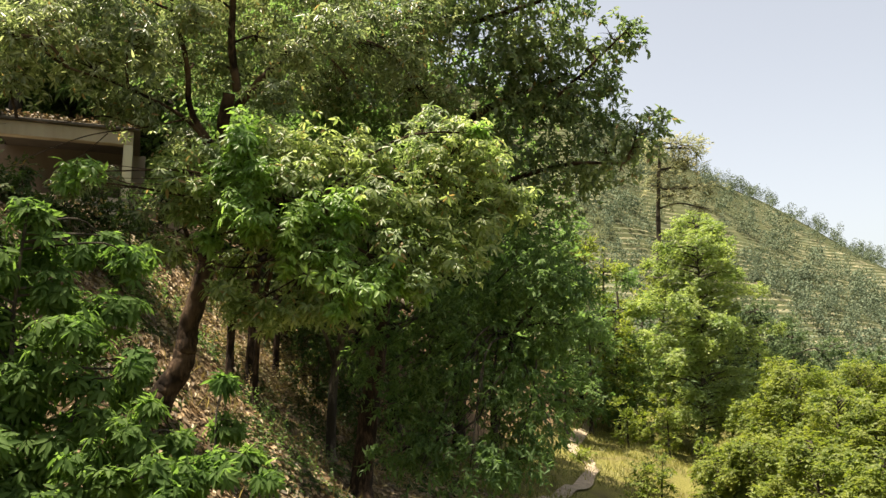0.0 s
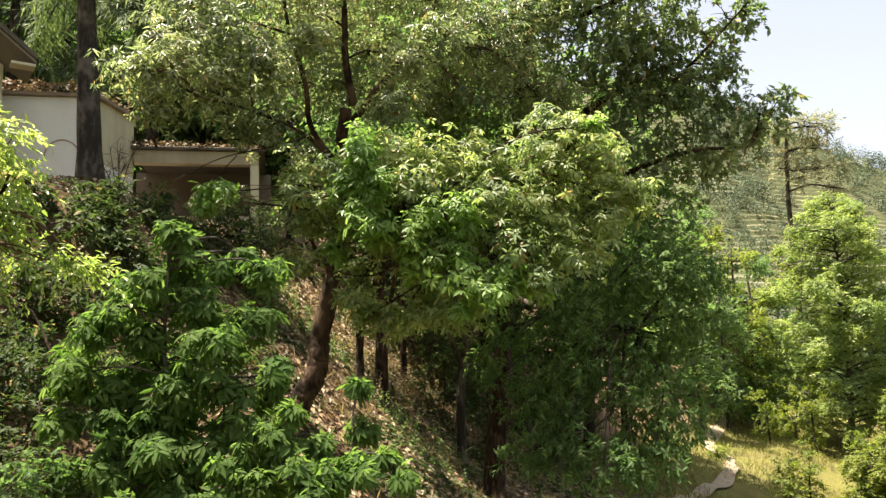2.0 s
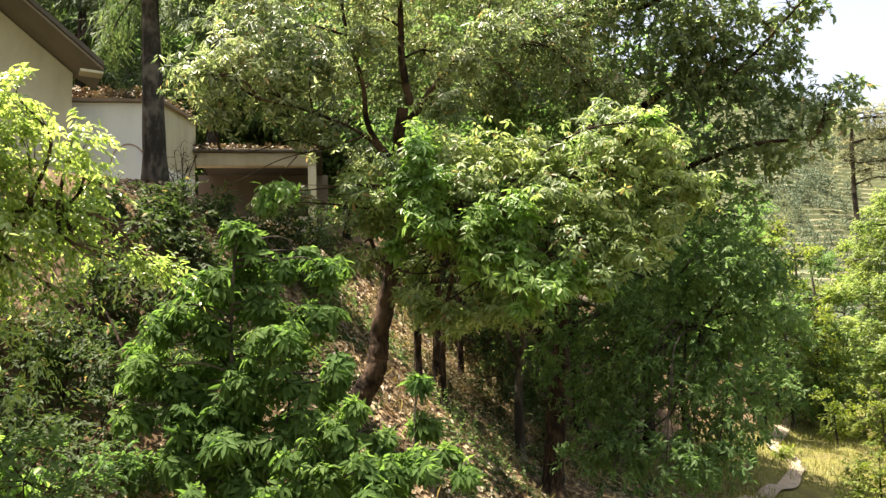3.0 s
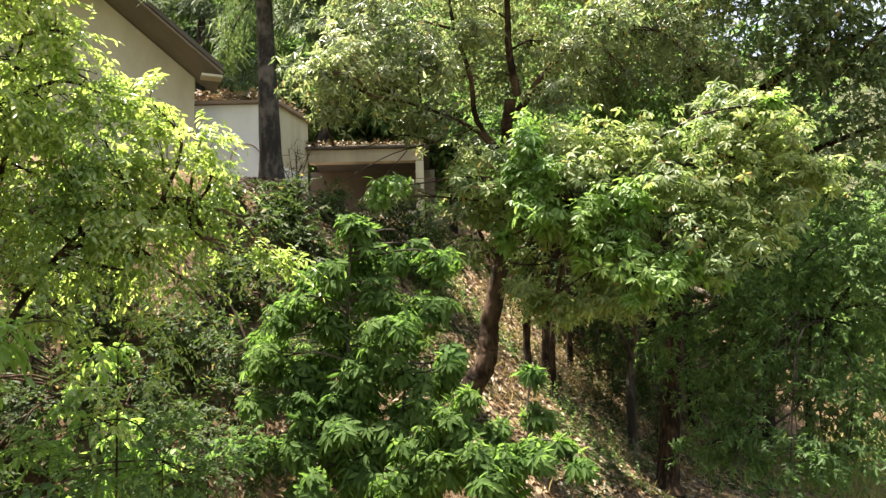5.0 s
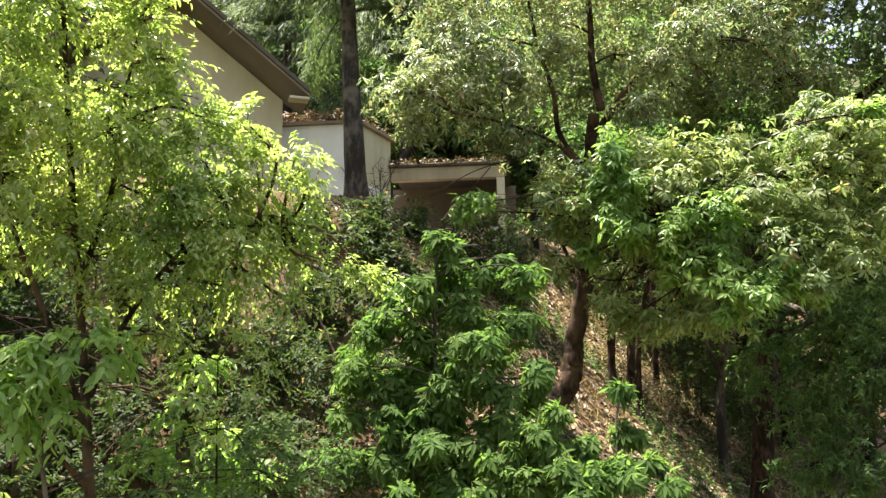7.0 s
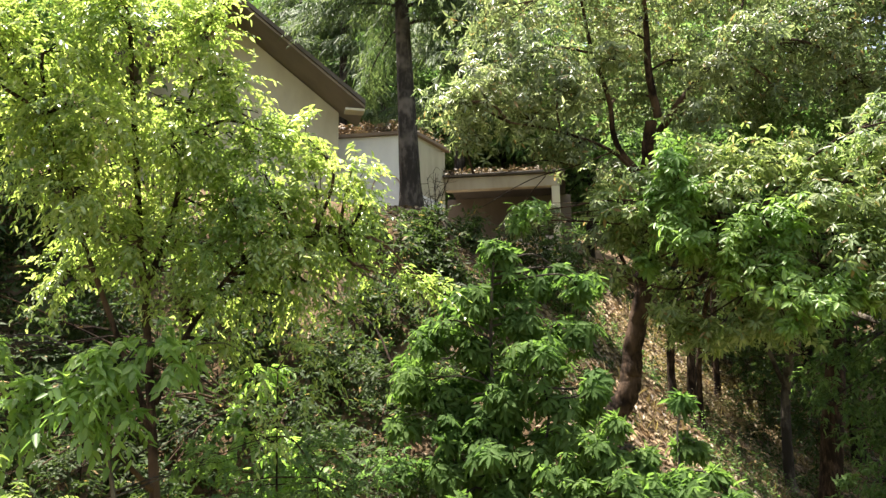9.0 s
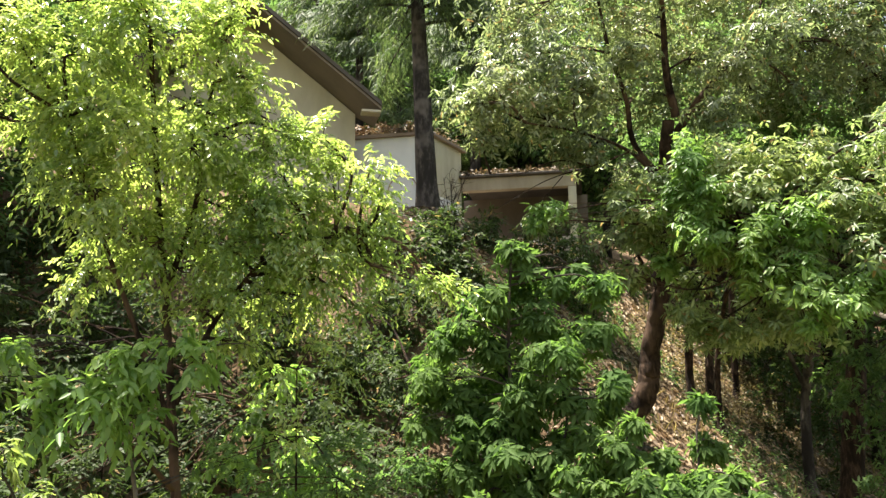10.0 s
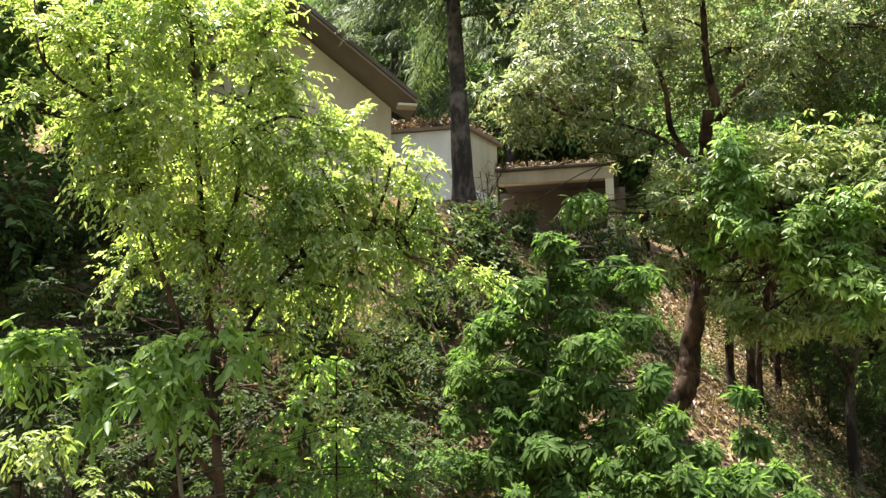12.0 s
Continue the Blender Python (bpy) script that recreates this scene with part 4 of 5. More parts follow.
broadleaf("lime_tree", (-6.16, 4.90, -3.54), [([(-6.16, 4.90, -3.54), (-6.16, 4.90, -1.66), (-6.30, 4.93, -0.72), (-6.38, 4.82, 0.62), (-6.29, 4.56, 1.96), (-6.03, 4.18, 3.19)], 0.06, 0.02), ([(-6.34, 4.92, -0.46), (-6.52, 4.68, 0.34), (-6.68, 4.22, 1.50), (-6.65, 3.83, 2.39)], 0.035, 0.012), ([(-6.34, 4.93, -0.19), (-6.03, 5.08, 0.56), (-5.49, 5.35, 1.27), (-4.82, 5.74, 1.42)], 0.03, 0.01), ([(-6.37, 4.79, 0.89), (-6.11, 4.87, 1.71), (-5.86, 4.75, 2.61), (-5.56, 4.65, 3.31)], 0.03, 0.01), ([(-6.28, 4.93, -0.98), (-6.04, 4.17, -0.47), (-5.77, 3.53, -0.17)], 0.025, 0.01)],
          [(-6.01, 4.23, 3.15, 0.49), (-6.51, 3.7, 2.91, 0.39), (-5.66, 4.61, 3.21, 0.35), (-6.46, 4.05, 2.52, 0.49), (-5.99, 4.58, 2.64, 0.52), (-6.86, 3.68, 2.44, 0.33), (-6.35, 4.44, 2.05, 0.49), (-5.71, 4.92, 2.29, 0.38), (-5.4, 4.97, 2.81, 0.12), (-5.85, 4.86, 1.68, 0.41), (-5.35, 5.26, 1.97, 0.34), (-5.01, 5.45, 2.35, 0.18), (-4.94, 5.54, 1.8, 0.3), (-5.4, 5.25, 1.41, 0.37), (-4.7, 5.77, 2.04, 0.15), (-4.61, 5.82, 1.69, 0.15), (-5.03, 5.49, 1.24, 0.33), (-4.7, 5.76, 1.19, 0.2), (-4.4, 6.01, 0.98, 0.14), (-4.14, 6.19, 0.87, 0.1), (-6.84, 3.99, 1.92, 0.39), (-6.58, 4.4, 1.41, 0.35)] + [(-6.25, 4.89, 1.11, 0.29), (-5.76, 5.17, 0.88, 0.25), (-5.3, 5.48, 0.82, 0.16), (-4.88, 5.83, 0.72, 0.1), (-6.87, 3.47, 2.98, 0.27), (-7.16, 3.37, 2.41, 0.15), (-5.78, 5.07, 0.39, 0.16), (-6, 4.08, 3.37, 0.32), (-7.04, 4.38, 1.01, 0.22), (-6.17, 5.06, 0.68, 0.18), (-7.05, 3.23, 3.37, 0.28), (-6.55, 3.64, 3.4, 0.27), (-5.46, 4.62, 3.5, 0.15), (-5.49, 4.82, 2.9, 0.14), (-5.43, 5.09, 2.51, 0.17), (-5.17, 5.29, 2.29, 0.11), (-5.35, 5.17, 2.18, 0.14), (-5.52, 4.62, 3.17, 0.11), (-6.09, 4.41, 1.25, 0.23), (-6.24, 3.89, 1.64, 0.24), (-5.45, 4.98, 1.70, 0.22), (-5.15, 5.29, 1.61, 0.22), (-4.84, 5.59, 1.46, 0.19), (-5.69, 4.87, 1.22, 0.22), (-5.44, 5.15, 1.13, 0.20), (-5.10, 5.49, 0.97, 0.16), (-5.85, 3.86, 2.13, 0.23), (-5.58, 4.38, 2.07, 0.23)],
          "many-stemmed young tree with yellow-green leaves lit from behind", LEAF_LIME, BARK_BROWN,
          leaf=0.072, width=0.44, per=10, twig=0.28, droop=0.8, density=5200, spread=0.29, branch_r=0.014, split=True)
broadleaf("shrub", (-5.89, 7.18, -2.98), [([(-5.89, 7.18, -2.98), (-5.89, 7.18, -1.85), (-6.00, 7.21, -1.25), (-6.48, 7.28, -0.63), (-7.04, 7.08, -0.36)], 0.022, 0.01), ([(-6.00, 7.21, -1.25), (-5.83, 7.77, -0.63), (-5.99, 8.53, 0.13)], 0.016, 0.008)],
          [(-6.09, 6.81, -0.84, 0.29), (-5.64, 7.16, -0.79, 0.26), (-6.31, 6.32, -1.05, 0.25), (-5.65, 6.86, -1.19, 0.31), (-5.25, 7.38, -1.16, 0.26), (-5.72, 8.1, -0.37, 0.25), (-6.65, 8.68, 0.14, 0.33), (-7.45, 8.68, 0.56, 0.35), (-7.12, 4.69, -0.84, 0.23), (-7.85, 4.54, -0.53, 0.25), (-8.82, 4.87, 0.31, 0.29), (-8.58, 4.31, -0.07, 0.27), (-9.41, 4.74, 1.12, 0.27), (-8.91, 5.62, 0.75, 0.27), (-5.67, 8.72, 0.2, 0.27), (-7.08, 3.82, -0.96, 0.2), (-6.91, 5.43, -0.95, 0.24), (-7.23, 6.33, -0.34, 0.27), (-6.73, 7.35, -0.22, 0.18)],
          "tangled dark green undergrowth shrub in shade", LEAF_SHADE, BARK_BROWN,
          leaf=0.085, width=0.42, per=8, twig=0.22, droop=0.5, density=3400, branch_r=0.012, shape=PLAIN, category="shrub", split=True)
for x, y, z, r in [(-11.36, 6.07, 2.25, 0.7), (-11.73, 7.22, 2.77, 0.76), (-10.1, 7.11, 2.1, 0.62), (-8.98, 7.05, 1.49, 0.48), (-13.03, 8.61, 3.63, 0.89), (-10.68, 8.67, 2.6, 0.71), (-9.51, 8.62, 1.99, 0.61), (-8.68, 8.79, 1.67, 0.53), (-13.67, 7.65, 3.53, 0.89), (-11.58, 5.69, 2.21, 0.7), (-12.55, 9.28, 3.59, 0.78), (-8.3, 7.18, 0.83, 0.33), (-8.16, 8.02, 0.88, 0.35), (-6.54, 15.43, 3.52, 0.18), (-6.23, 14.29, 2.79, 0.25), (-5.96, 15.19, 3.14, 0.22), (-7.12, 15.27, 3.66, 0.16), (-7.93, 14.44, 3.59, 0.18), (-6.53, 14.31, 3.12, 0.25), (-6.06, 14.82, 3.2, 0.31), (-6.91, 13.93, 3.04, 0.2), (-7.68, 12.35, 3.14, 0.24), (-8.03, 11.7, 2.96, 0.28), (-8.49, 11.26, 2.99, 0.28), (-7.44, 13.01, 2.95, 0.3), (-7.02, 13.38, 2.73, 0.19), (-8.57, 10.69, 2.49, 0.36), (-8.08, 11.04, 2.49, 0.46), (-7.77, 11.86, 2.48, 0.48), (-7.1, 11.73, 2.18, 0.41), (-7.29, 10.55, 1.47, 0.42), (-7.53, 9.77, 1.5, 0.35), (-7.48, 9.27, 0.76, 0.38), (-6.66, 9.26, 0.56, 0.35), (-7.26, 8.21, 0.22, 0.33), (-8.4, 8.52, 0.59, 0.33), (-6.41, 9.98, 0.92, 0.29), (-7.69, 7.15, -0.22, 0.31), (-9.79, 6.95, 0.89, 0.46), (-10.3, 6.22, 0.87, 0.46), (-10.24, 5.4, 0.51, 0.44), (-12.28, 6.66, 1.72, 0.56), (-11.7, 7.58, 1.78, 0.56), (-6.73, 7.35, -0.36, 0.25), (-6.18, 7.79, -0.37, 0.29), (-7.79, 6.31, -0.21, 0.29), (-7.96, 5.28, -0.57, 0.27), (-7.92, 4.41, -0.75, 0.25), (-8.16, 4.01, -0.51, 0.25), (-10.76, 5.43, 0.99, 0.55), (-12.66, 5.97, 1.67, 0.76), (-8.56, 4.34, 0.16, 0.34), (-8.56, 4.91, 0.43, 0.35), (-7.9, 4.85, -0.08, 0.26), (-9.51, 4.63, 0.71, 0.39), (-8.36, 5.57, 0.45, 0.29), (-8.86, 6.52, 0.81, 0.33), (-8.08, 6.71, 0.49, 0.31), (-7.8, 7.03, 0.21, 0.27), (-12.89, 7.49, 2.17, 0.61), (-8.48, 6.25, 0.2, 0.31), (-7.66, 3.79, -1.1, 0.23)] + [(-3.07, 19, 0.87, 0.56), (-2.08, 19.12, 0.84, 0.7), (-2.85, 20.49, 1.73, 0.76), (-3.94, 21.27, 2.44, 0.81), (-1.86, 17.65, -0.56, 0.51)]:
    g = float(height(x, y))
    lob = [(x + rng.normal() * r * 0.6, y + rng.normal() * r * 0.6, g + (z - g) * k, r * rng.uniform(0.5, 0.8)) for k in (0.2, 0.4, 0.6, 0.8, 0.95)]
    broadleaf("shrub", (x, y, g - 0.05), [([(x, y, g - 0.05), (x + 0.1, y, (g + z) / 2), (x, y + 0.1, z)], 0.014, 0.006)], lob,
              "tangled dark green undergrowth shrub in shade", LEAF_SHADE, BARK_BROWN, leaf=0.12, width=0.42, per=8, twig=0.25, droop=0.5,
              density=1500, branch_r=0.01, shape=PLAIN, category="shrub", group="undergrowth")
broadleaf("shrub", (-5.03, 5.11, -3.71), [([(-5.03, 5.11, -3.71), (-4.95, 5.11, -1.77), (-5.03, 5.16, 0.11)], 0.020, 0.006)], [(-4.92, 5.20, 0.31, 0.11), (-4.81, 5.44, 0.11, 0.12), (-4.84, 5.28, -0.14, 0.09), (-5.01, 4.87, 0.10, 0.10), (-4.92, 4.68, -0.19, 0.11), (-4.79, 4.65, -0.46, 0.10), (-4.79, 4.93, -0.38, 0.07)],
          "slim shrub with hanging strands of yellow-green leaves", LEAF_LIME, BARK_BROWN,
          leaf=0.062, width=0.42, per=9, twig=0.24, droop=0.9, density=2600, branch_r=0.006, category="shrub", split=True)
broadleaf("shrub", (-4.86, 5.48, -3.74), [([(-4.86, 5.48, -3.74), (-4.78, 5.48, -2.27), (-4.86, 5.53, -0.85)], 0.020, 0.006)], [(-5.03, 5.36, -0.70, 0.18), (-4.87, 5.74, -0.67, 0.19), (-4.61, 5.92, -0.87, 0.19), (-4.73, 5.32, -0.92, 0.19), (-4.97, 4.86, -0.85, 0.15), (-4.61, 6.30, -0.75, 0.11), (-4.95, 4.32, -0.84, 0.13), (-4.96, 4.19, -0.61, 0.09), (-4.60, 5.65, -1.05, 0.16)],
          "low small-leaved green shrub under the trees", LEAF_DEEP, BARK_BROWN,
          leaf=0.07, width=0.45, per=9, twig=0.2, droop=0.6, density=3200, branch_r=0.006, category="shrub", split=True)
broadleaf("shrub", (-4.56, 2.42, -3.90), [([(-4.56, 2.42, -3.90), (-4.56, 2.42, -1.24), (-4.63, 2.46, -0.79), (-4.70, 2.32, -0.44)], 0.012, 0.006)], [(-4.82, 2.21, -0.39, 0.1), (-4.73, 2.26, -0.44, 0.1), (-4.64, 2.32, -0.39, 0.1), (-4.72, 2.71, -0.7, 0.1)],
          "slender shrub tip with pale sunlit leaves close to the viewer", LEAF_FRESH, BARK_GREY,
          leaf=0.065, width=0.42, per=8, twig=0.12, droop=0.9, density=1900, branch_r=0.005, category="shrub", split=True)
broadleaf("shrub", (-5.51, 3.99, -3.63), [([(-5.51, 3.99, -3.63), (-5.51, 3.99, -1.48), (-5.63, 3.99, -0.85), (-5.66, 3.86, -0.18), (-5.56, 3.98, 0.18)], 0.025, 0.01)], [(-5.49, 4.21, 0.33, 0.1), (-5.3, 4.29, 0.19, 0.1), (-5.51, 3.88, 0.18, 0.12), (-5.58, 3.79, 0.04, 0.14), (-5.62, 3.57, -0.13, 0.14), (-5.95, 3.45, -0.13, 0.12), (-5.52, 3.87, -0.27, 0.1), (-6.14, 3.34, -0.26, 0.1), (-6.55, 3.23, 0.05, 0.14), (-6.8, 3.16, 0.28, 0.15), (-6.66, 3.42, 0.29, 0.12), (-5.69, 5.6, 0.08, 0.11), (-5.76, 5.53, -0.42, 0.12), (-5.82, 5.16, -0.72, 0.11), (-5.63, 5.9, -0.65, 0.12), (-5.45, 6.03, -0.9, 0.14), (-5.56, 5.66, -1, 0.11)],
          "leafy green shrub bough hanging over shade", LEAF_GREEN, BARK_GREY,
          leaf=0.12, width=0.46, per=9, twig=0.26, droop=1.1, density=2600, branch_r=0.006, category="shrub", split=True)

# ---- conifers and woods on the hillside ----
def conifer(name, base, top, r0, first, spread, label, needle=0.2, rate=1.0, levels=30, mat=NEEDLE, droop=0.5, lean=(0, 0)):
    """A deodar: straight trunk, whorls of long boughs that bend down, hanging sprays of needles."""
    base = np.array(base, float)
    H = top - base[2]
    tree = root(name, base, label, "conifer tree")
    n_ = 26
    k = np.linspace(0, 1, n_)
    path = np.column_stack([k * lean[0] * H, k * lean[1] * H, k * H])
    rad = r0 * (1 - 0.85 * k)
    rad[:2] *= [1.5, 1.15]
    path[0, 2] -= 0.3
    child("trunk", tubes_mesh("trunk", [(path, rad, 14, 0.04)], BARK_CONIFER), tree)
    tubes, pts, outs = [], [], []
    for a in range(levels):
        f = first + (1 - first) * (a + rng.random() * 0.8) / levels
        z = f * H
        foot_ = np.array([lean[0] * z, lean[1] * z, z])
        for _ in range(3):
            ang = rng.uniform(0, 2 * np.pi)
            L = spread * (1 - 0.75 * (f - first) / (1 - first)) * rng.uniform(0.65, 1.1)
            s = np.linspace(0, 1, 10)
            out = np.array([np.cos(ang), np.sin(ang), 0])
            p = foot_ + out * (L * s)[:, None]
            p[:, 2] += 0.12 * L * s - droop * L * s**2
            tubes.append((p, np.linspace(0.035, 0.008, 10), 5, 0.0))
            m_ = int(L * 40 * rate)
            q = rng.uniform(0.15, 1, m_)
            w = np.column_stack([np.interp(q, s, p[:, c_]) for c_ in range(3)])
            sd = np.cross(out, [0, 0, 1.0])
            w += sd * (rng.normal(size=m_) * 0.16 * L * (1.1 - q))[:, None] + rng.normal(size=(m_, 3)) * 0.05
            pts.append(w)
            outs.append(out * 0.8 + sd * rng.normal(size=m_)[:, None] * 0.7 + [0, 0, -0.28])
    child("branchwork", tubes_mesh("branchwork", tubes, BARK_CONIFER), tree, kind="stuff")
    o, d, nrm, ln = sprays(np.concatenate(pts), np.concatenate(outs), 9, 0.42, needle, 0.10, 0.9)
    child("crown", leaves_mesh("crown", o, d, nrm, ln, 0.10, mat, BLADE), tree, "drooping dark needle boughs", kind="stuff")
    return tree


conifer("deodar", (-9.17, 13.97, 3.51), 15.0, 0.25, 0.40, 2.9, "tall deodar with a straight grey trunk and drooping boughs", needle=0.24, rate=0.8, levels=20, lean=(-0.036, -0.023))
for (x, y), top, first, spread_ in (((-11.7, 20.8), 17, 0.3, 3), ((-15.4, 19.6), 17, 0.12, 3.6), ((-17.8, 20.2), 16, 0.12, 3.6), ((-16.0, 22.9), 18, 0.1, 3.8), ((-11.8, 24.1), 16, 0.2, 3.6)):
    conifer("deodar", (x, y, float(height(x, y))), top, 0.22, first, spread_, "dark deodar in the wood behind the houses", needle=0.36, rate=0.42, levels=24, droop=0.28)


def wood_tree(x, y, h, r, mat, label, bark=BARK_GREY, leaf=0.3, density=420, low=0.25, count=14, name="broadleaf_tree", category="tree", group=""):
    """A tree grown on the ground at x, y, h tall and r wide, with lobes set at random through its crown."""
    z = float(height(x, y)) - 0.1
    base = np.array([x, y, z])
    k = rng.random(count)
    zz = z + h * (low + (0.93 - low) * (np.arange(count) + rng.random(count)) / count)
    f = (zz - z) / h
    wide = r * np.sqrt(np.clip(1 - ((f - 0.55) / 0.62) ** 2, 0.1, 1))
    ang = np.arange(count) * 2.4 + rng.random(count)
    lob = [(x + np.cos(a) * w * q, y + np.sin(a) * w * q, c_, max(0.2 * r, w * 0.42)) for a, w, q, c_ in zip(ang, wide, np.sqrt(k) * 0.75, zz)]
    sway = rng.normal(size=2) * 0.06 * h
    t0 = [(x, y, z), (x + sway[0] * 0.4, y + sway[1] * 0.4, z + h * 0.45), (x + sway[0], y + sway[1], z + h * 0.92)]
    trunks_ = [(t0, 0.012 * h + 0.02, 0.004 * h)]
    return broadleaf(name, base, trunks_, lob, label, mat, bark, leaf=leaf, width=0.42, per=7, twig=leaf * 2.0, droop=0.35, density=density,
                     shape=PLAIN, category=category, group=group, branch_r=0.004 * h, flat=0.75, spread=0.22)


for x, y, h, r in [(-11.4, 24.4, 10, 3.2), (-8.5, 23.5, 10, 3.2), (-5.8, 23.2, 10, 3), (-3.7, 23.6, 12, 3), (-1.4, 22.9, 13, 3), (0.5, 24.9, 13, 3), (-15.6, 25.5, 10, 3.5), (-5.3, 26.4, 13, 3), (-2.8, 26.8, 14, 3.2), (-0.4, 20.9, 9, 2.6), (1.6, 23.9, 9, 2.6), (-8.2, 27.8, 13, 3.5)]:
    wood_tree(x, y, h, r, LEAF_DEEP, "dark broadleaf tree in the wood on the upper slope", density=260, leaf=0.33)
for x, y, h, r in [(-12.3, 5.8, 7, 2), (-12.3, 4.5, 7, 2.4), (-15.0, 8.2, 8, 2.4), (-15.0, 10.0, 7, 2.4), (-15.7, 6.8, 9, 2.6)]:
    wood_tree(x, y, h, r, LEAF_DEEP, "shaded broadleaf tree behind the lime-green tree", density=700, leaf=0.2)

# ---- the bench and the valley beside it ----
def tiered_tree(x, y, h, r, mat, label, leaf=0.12, branches=70, low=0.12, rate=55, full=0.35, bark=BARK_GREY, group="", rise=0.25, loose=0.06, bare=0.3):
    """A feathery tree: one trunk, long thin branches that rise and then arch over, leafy sprays laid flat along them.
    full: how far up the crown is widest."""
    z = float(height(x, y)) - 0.1
    tree = root("broadleaf_tree", (x, y, z), label, "tree", group)
    sway = rng.normal(size=2) * 0.03 * h
    trunk = spline([(0, 0, 0), (sway[0], sway[1], h * 0.5), (sway[0] * 0.5, sway[1] * 0.5, h * 0.97)], 24)
    child("trunk", tubes_mesh("trunk", [(trunk, np.linspace(0.011 * h + 0.03, 0.012, 24), 9, 0.06)], bark), tree)
    tubes, pts, outs = [], [], []
    for k in range(branches):
        f = low + (0.98 - low) * (k + rng.random()) / branches
        foot_ = np.array([np.interp(f * h, trunk[:, 2], trunk[:, c_]) for c_ in range(3)])
        w = math.sqrt(max(0.0, 1 - ((f - full) / ((0.99 - full) if f > full else (full + 0.12))) ** 2))
        L = max(0.12 * r, r * w) * rng.uniform(0.55, 1.12)
        ang = k * 2.4 + rng.normal() * 0.5
        out = np.array([math.cos(ang), math.sin(ang), 0])
        sd = np.array([-math.sin(ang), math.cos(ang), 0])
        s = np.linspace(0, 1, 8)
        p = foot_ + out * (L * s)[:, None] + sd * (0.12 * L * rng.normal() * s**2)[:, None]
        p[:, 2] += rise * L * (s - 0.75 * s**2) * rng.uniform(0.4, 1.8)
        tubes.append((p, np.linspace(0.006 * h * 0.6 + 0.006, 0.004, 8), 5, 0.0))
        m_ = max(8, int(L * rate))
        q = 1.04 - (1.04 - bare) * rng.random(m_) ** 1.3
        side_ = rng.normal(size=m_) * 0.20 * L * (1.15 - q)
        at = np.column_stack([np.interp(q, s, p[:, c_]) for c_ in range(3)]) + sd * side_[:, None]
        at[:, 2] += rng.normal(size=m_) * loose * r - 0.12 * np.abs(side_)
        pts.append(at)
        outs.append(out * 0.8 + sd * np.sign(side_)[:, None] * 0.8 + [0, 0, 0.1])
    child("branchwork", tubes_mesh("branchwork", tubes, bark), tree, kind="stuff")
    o, d, nrm, ln = sprays(np.concatenate(pts), np.concatenate(outs), 7, leaf * 2.4, leaf, 0.5, 0.3)
    child("crown", leaves_mesh("crown", o, d, nrm, ln, 0.5, mat), tree, kind="stuff")
    return tree


tiered_tree(*(11.6, 36.2, 11.2, 3.0), LEAF_FRESH, "upright light green tree with feathery layered branches", leaf=0.14, branches=105, low=0.06, rate=48, full=0.38, rise=0.5, loose=0.05, bare=0.3)
for x, y, h, r in [(11.6, 26.6, 5.2, 1.6), (8.5, 22.3, 3.2, 0.9), (11.0, 22.4, 4.9, 1.2), (11.5, 21.0, 5.0, 1.4), (8.6, 19.1, 3.5, 1.2), (16.8, 31.8, 5.8, 1.6), (7.7, 22.6, 2.4, 0.7), (9.0, 16.6, 3.3, 1.2), (13.0, 20.1, 5.3, 2)]:
    tiered_tree(x, y, h, r * 1.15, LEAF_BUSH, "rounded yellow-green tree below the footpath", leaf=0.11, branches=int(16 + 8 * h), low=0.12, rate=64, full=0.45, rise=0.75, loose=0.09, bare=0.35, group="trees below the footpath")
for x, y, h, r in [(24.2, 54.8, 9.3, 2.6), (20.0, 51.0, 9.2, 2.4), (28.5, 58.4, 8.7, 2.4), (19.0, 52.6, 7.8, 2), (28.6, 52.7, 8.3, 2.6)]:
    wood_tree(x, y, h, r, LEAF_VALLEY, "dark green tree in the valley", leaf=0.3, density=420, low=0.1, count=14)
for x, y, h, r in [(6.7, 38.9, 9.0, 1.8), (8.2, 40.8, 8.6, 1.6), (9.7, 42.5, 9.0, 1.7), (11.1, 44.4, 7.9, 1.6), (6.5, 35.3, 6.2, 1.5), (8.1, 37.0, 6.3, 1.5), (9.8, 40.8, 5.0, 1.5), (8.1, 37.1, 3.3, 1.1), (5.3, 36.8, 9.7, 2), (5.0, 32.4, 7.0, 1.5), (12.7, 47.9, 10.6, 2)]:
    wood_tree(x, y, h, r, rng.choice([LEAF_DEEP, LEAF_DEEP, LEAF_BUSH]), "scrubby green bush on the steep bank", leaf=0.22, density=700, low=0.1, count=9, name="shrub", category="shrub", group="bushes on the bank")
for x, y, h, r in [(5.7, 23.2, 1.5, 0.5), (6.7, 25.0, 1.6, 0.45), (7.6, 33.1, 2.1, 0.8), (9.7, 34.6, 2.9, 0.9), (13.5, 37.6, 3.0, 1), (9.6, 29.4, 2.1, 0.6), (4.9, 28.4, 0.5, 0.3)]:
    wood_tree(x, y, h, r, LEAF_BUSH, "small olive green bush on the grassy bench", leaf=0.14, density=1300, low=0.1, count=7, name="shrub", category="shrub", group="bushes on the bench")
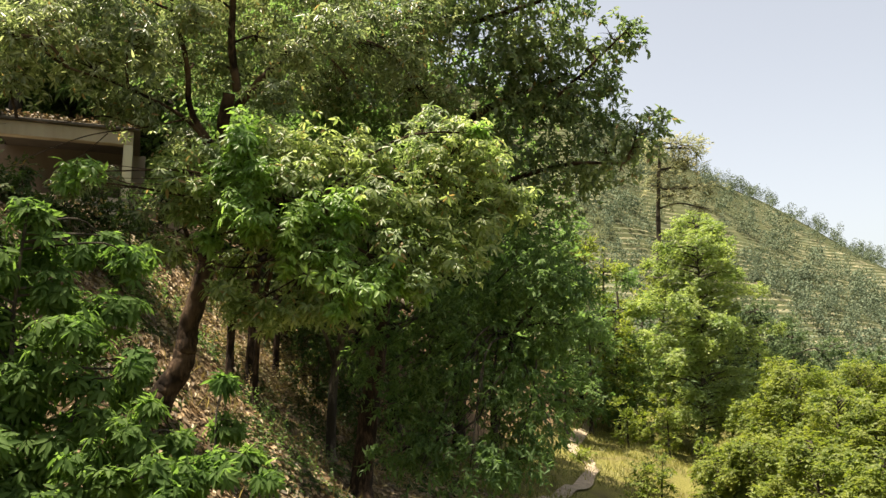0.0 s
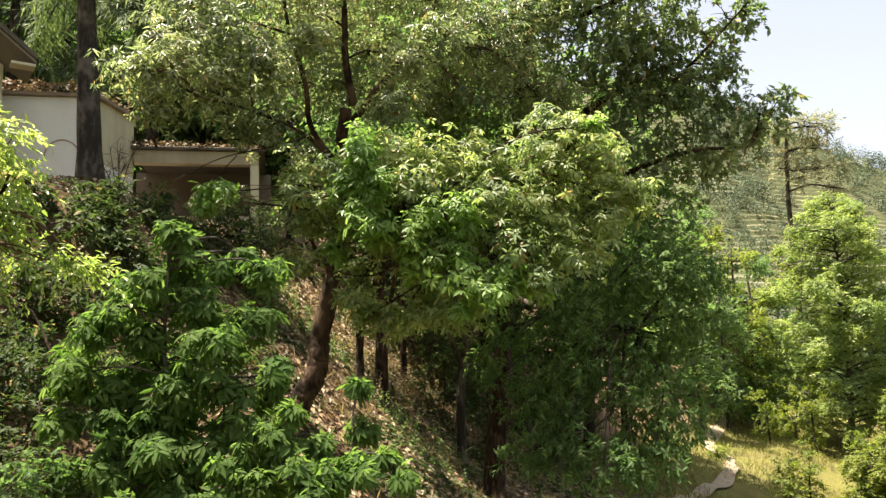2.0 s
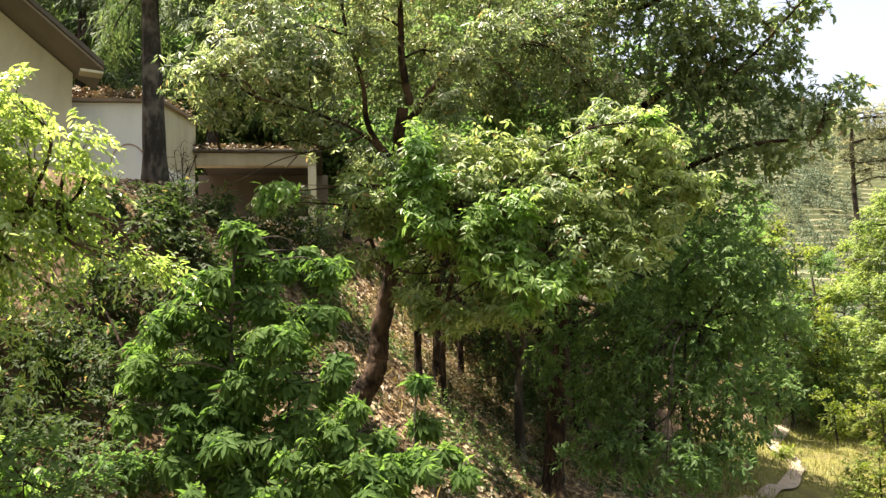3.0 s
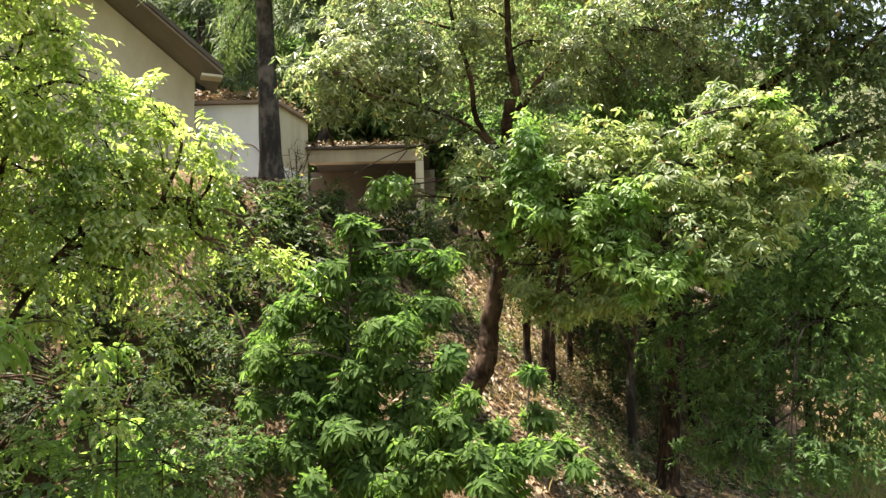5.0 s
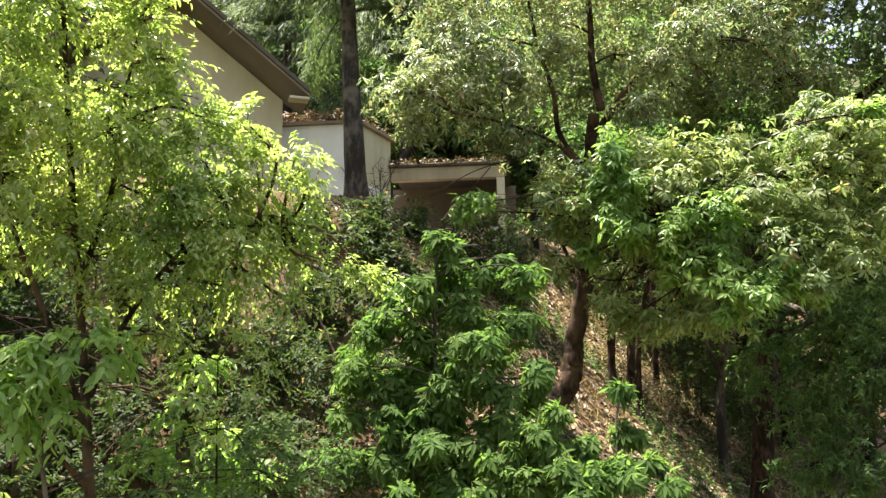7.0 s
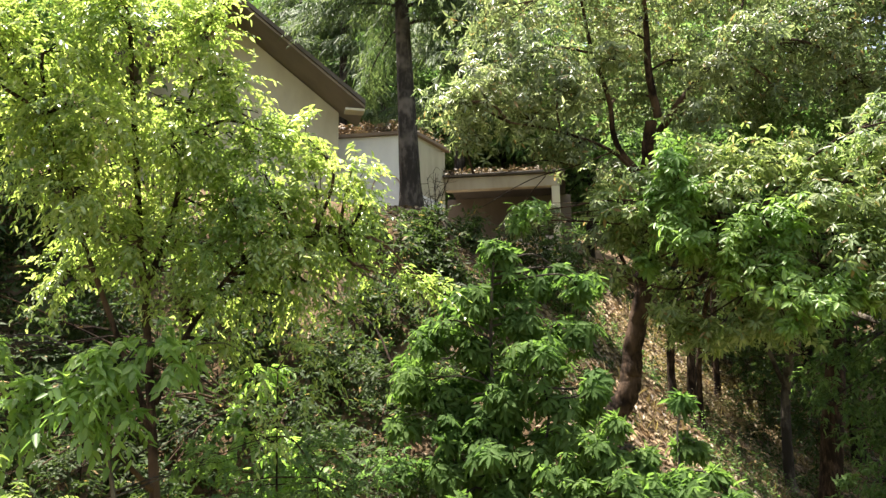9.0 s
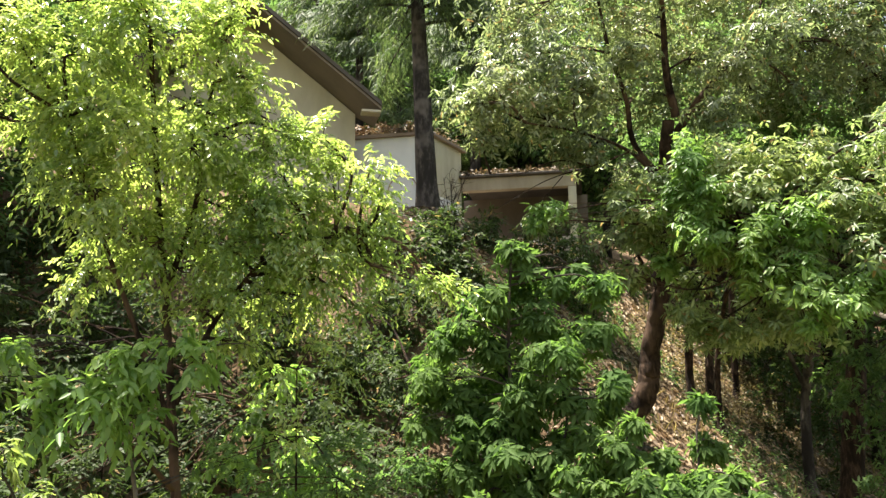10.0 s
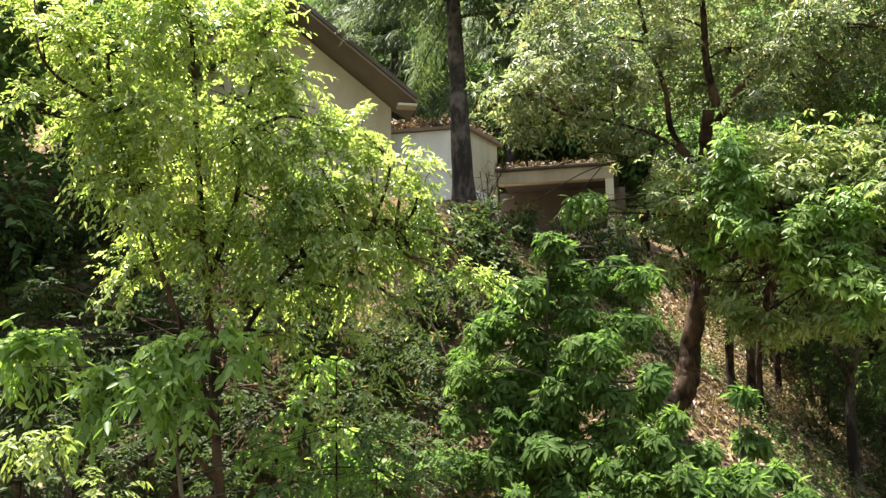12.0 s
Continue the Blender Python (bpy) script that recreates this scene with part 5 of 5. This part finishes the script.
broadleaf("pine_tree", (15.13, 54.61, -4.16), [([(15.13, 54.61, -4.16), (15.09, 54.37, 8.08), (15.01, 53.67, 11.95), (15.06, 52.79, 15.34)], 0.2, 0.08)], [(16.16, 52.65, 14.7, 1.29), (14.91, 53.04, 14.61, 1.09), (17.06, 52.46, 14.36, 0.88), (15.5, 53.28, 13.06, 1.09), (17.31, 53.01, 11.8, 1.17), (15.9, 53.55, 11.32, 0.92), (18.04, 53.09, 10.24, 0.68), (14.43, 53.83, 11.98, 0.76), (16.75, 52.92, 12.97, 0.88)], "tall slender pine with a flat pale crown", LEAF_PINE, BARK_GREY,
          leaf=0.3, width=0.3, per=8, twig=0.5, droop=0.3, density=420, shape=PLAIN, branch_r=0.05, flat=0.6)


def far_woods(name, spots, leaf, per_tree, mat, label):
    """Many distant trees as one mass of foliage: spots of x, y, height, radius."""
    os_, ds, ns, ls = [], [], [], []
    for x, y, h, r in spots:
        z = float(height(x, y))
        m_ = 5
        cz = np.linspace(0.25, 0.82, m_)
        a = rng.uniform(0, 2 * np.pi, m_)
        cr = r * np.sqrt(np.clip(1 - ((cz - 0.45) / 0.6) ** 2, 0.1, 1)) * 0.55
        hub = np.column_stack([x + np.cos(a) * cr, y + np.sin(a) * cr, z + cz * h])
        pick = rng.integers(0, m_, per_tree)
        v = unit(rng.normal(size=(per_tree, 3)))
        os_.append(hub[pick] + v * [r * 0.5, r * 0.5, h * 0.2] * rng.uniform(0.82, 1, (per_tree, 1)))
        ds.append(np.cross(v, rng.normal(size=(per_tree, 3))) + 0.3 * v)
        ns.append(v + [0, 0, 0.25] + 0.08 * rng.normal(size=(per_tree, 3)))
        ls.append(leaf * (r / 3.0) * rng.uniform(0.6, 1.3, per_tree))
    ob = new(name, leaves_mesh(name, np.concatenate(os_), np.concatenate(ds), np.concatenate(ns), np.concatenate(ls), 0.6, mat))
    return tagged(ob, label, "woods", kind="stuff")


spots = []
ys = np.arange(420, 600, 6.0)
for k in range(110):
    # a line of trees along the crest
    f = rng.uniform(0.18, 0.64)
    y = ys[np.argmax(height(f * ys, ys) / ys)] + rng.uniform(-12, 4)
    spots.append((f * y, y, rng.uniform(7, 15), rng.uniform(2.6, 5.0)))
while len(spots) < 760:
    y = rng.uniform(210, 560)
    x = y * rng.uniform(0.16, 0.64)
    wooded = noise.noise(Vector((x * 0.008, y * 0.008, 3.0))) + 0.5 * noise.noise(Vector((x * 0.03, y * 0.03, 1.0))) + 0.26 * (330 - y) / 100
    if wooded > 0.06 or x < 0.27 * y or rng.random() < 0.30:
        spots.append((x, y, rng.uniform(6, 14), rng.uniform(3.0, 6.2)))
far_woods("hill_woods", spots, 0.62, 190, LEAF_HAZY, "scattered trees and woods over the terraced hill")
spots = []
while len(spots) < 520:
    y = rng.uniform(340, 562)
    spots.append((y * rng.uniform(0.24, 0.64), y, rng.uniform(2, 4.5), rng.uniform(1.0, 2.4)))
far_woods("hill_scrub", spots, 0.9, 50, LEAF_HAZY, "scrub dotted over the terraces of the hill")
spots = []
while len(spots) < 130:
    y = rng.uniform(65, 200)
    x = y * rng.uniform(0.25, 0.66)
    spots.append((x, y, rng.uniform(6, 11), rng.uniform(2.5, 4.2)))
far_woods("valley_woods", spots, 0.55, 420, LEAF_VALLEY, "mixed green woods filling the valley")
spots = []
while len(spots) < 70:
    y, x = rng.uniform(28, 70), rng.uniform(-45, -12)
    if x < -15 - 0.1 * y or y > 40:
        spots.append((x, y, rng.uniform(9, 15), rng.uniform(3, 4.5)))
far_woods("upper_woods", spots, 0.62, 420, LEAF_DEEP, "dark woods on the slope above the houses")


# ---- litter on the slope ----
def litter(name, count, xr, yr, size, mat, label, keep, category="leaf litter", stand=0.5, width=0.45, shape=PLAIN):
    x, y = rng.uniform(*xr, count), rng.uniform(*yr, count)
    ok = keep(x, y)
    x, y = x[ok], y[ok]
    n_ = len(x)
    e = 0.1
    nrm = unit(np.column_stack([height(x - e, y) - height(x + e, y), height(x, y - e) - height(x, y + e), np.full(n_, 2 * e)]))
    o = np.column_stack([x, y, height(x, y) + 0.015 + 0.03 * rng.random(n_)])
    d = np.cross(nrm, rng.normal(size=(n_, 3)))
    nn = nrm + stand * rng.normal(size=(n_, 3))
    if shape is BLADE:
        d, nn = np.array([0, 0, 1.0]) + 0.45 * rng.normal(size=(n_, 3)), rng.normal(size=(n_, 3))
    ob = new(name, leaves_mesh(name, o, d, nn, size * rng.uniform(0.6, 1.3, n_), width, mat, shape))
    return tagged(ob, label, category, kind="stuff")


litter("leaf_litter", 78000, (-11, 2), (7, 27), 0.15, DRY_LEAF, "dry brown fallen leaves covering the slope", lambda x, y: (height(x, y) > -3.5) & ((x > -8.2) | (y > 12)) & ((y > 11.6) | (rng.random(len(x)) < 0.3)) & ((x < -0.8) | (rng.random(len(x)) < 0.35)) & (rng.random(len(x)) < 0.85))
litter("dry_grass", 3500, (-6.5, 0), (12, 22), 0.24, DRY_GRASS, "tufts of straw-coloured dry grass on the slope", lambda x, y: (height(x, y) > -3.0) & (np.sin(x * 2.1 + 1) * np.sin(y * 1.7) > 0.2), "grass", width=0.05, shape=BLADE)
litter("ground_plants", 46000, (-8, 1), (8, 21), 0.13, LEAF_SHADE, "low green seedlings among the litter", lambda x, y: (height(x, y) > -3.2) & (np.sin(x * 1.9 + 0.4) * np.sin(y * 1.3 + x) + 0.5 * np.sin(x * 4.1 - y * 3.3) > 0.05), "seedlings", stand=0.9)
litter("bench_grass", 42000, (0, 22), (19, 45), 0.19, MEADOW_GRASS, "short yellow-green grass on the bench", lambda x, y: (np.sin(x * 0.8 + 1) * np.sin(y * 0.6) > -0.5), "grass", width=0.10, shape=BLADE)


def weeds(name, patches, count, mat, label, stem=0.45, leaf=0.07):
    """Upright weedy stems with small leaves, growing in patches of x, y, radius."""
    p, q = [], []
    for x, y, r in patches:
        n_ = int(count * r * r)
        a, d = rng.uniform(0, 6.28, n_), r * np.sqrt(rng.random(n_))
        px, py = x + np.cos(a) * d, y + np.sin(a) * d
        tall = stem * rng.uniform(0.4, 1.2, n_)
        lean = rng.normal(size=(n_, 2)) * 0.18
        for k in np.linspace(0.2, 1.0, 9):
            p.append(np.column_stack([px + lean[:, 0] * tall * k, py + lean[:, 1] * tall * k, height(px, py) + tall * k]))
            q.append(np.column_stack([rng.normal(size=(n_, 2)), np.full(n_, 0.35)]))
    p, q = np.concatenate(p), np.concatenate(q)
    ob = new(name, leaves_mesh(name, p, q, rng.normal(size=p.shape) * 0.5 + [0, 0, 1], leaf * rng.uniform(0.5, 1.3, len(p)), 0.35, mat))
    return tagged(ob, label, "weeds", kind="stuff")


weeds("dry_weeds", [(-4.4, 16.6, 0.6), (-4.3, 17.8, 0.8), (-4.0, 18.6, 0.7), (-3.6, 19.2, 0.8), (-3.2, 18.4, 0.6), (-3.5, 17.4, 0.5), (-5.2, 17.6, 0.7), (-3.4, 21.0, 0.9), (-5.4, 19.6, 0.8), (-4.6, 20.6, 0.8)],
      90, DRY_GRASS, "straw-coloured dry weeds on the litter slope", 0.55, 0.075)
weeds("green_weeds", [(-5.0, 15.6, 0.6), (-5.7, 14.6, 0.5), (-3.4, 15.4, 0.5), (-2.9, 14.4, 0.5), (-2.4, 15.8, 0.5), (-3.3, 13.2, 0.4), (-6.3, 14.0, 0.5), (-5.2, 13.0, 0.4), (-2.2, 14.2, 0.4), (-6.6, 12.4, 0.5), (-6.0, 16.4, 0.5)],
      130, LEAF_DEEP, "low green weeds growing through the litter", 0.4, 0.08)
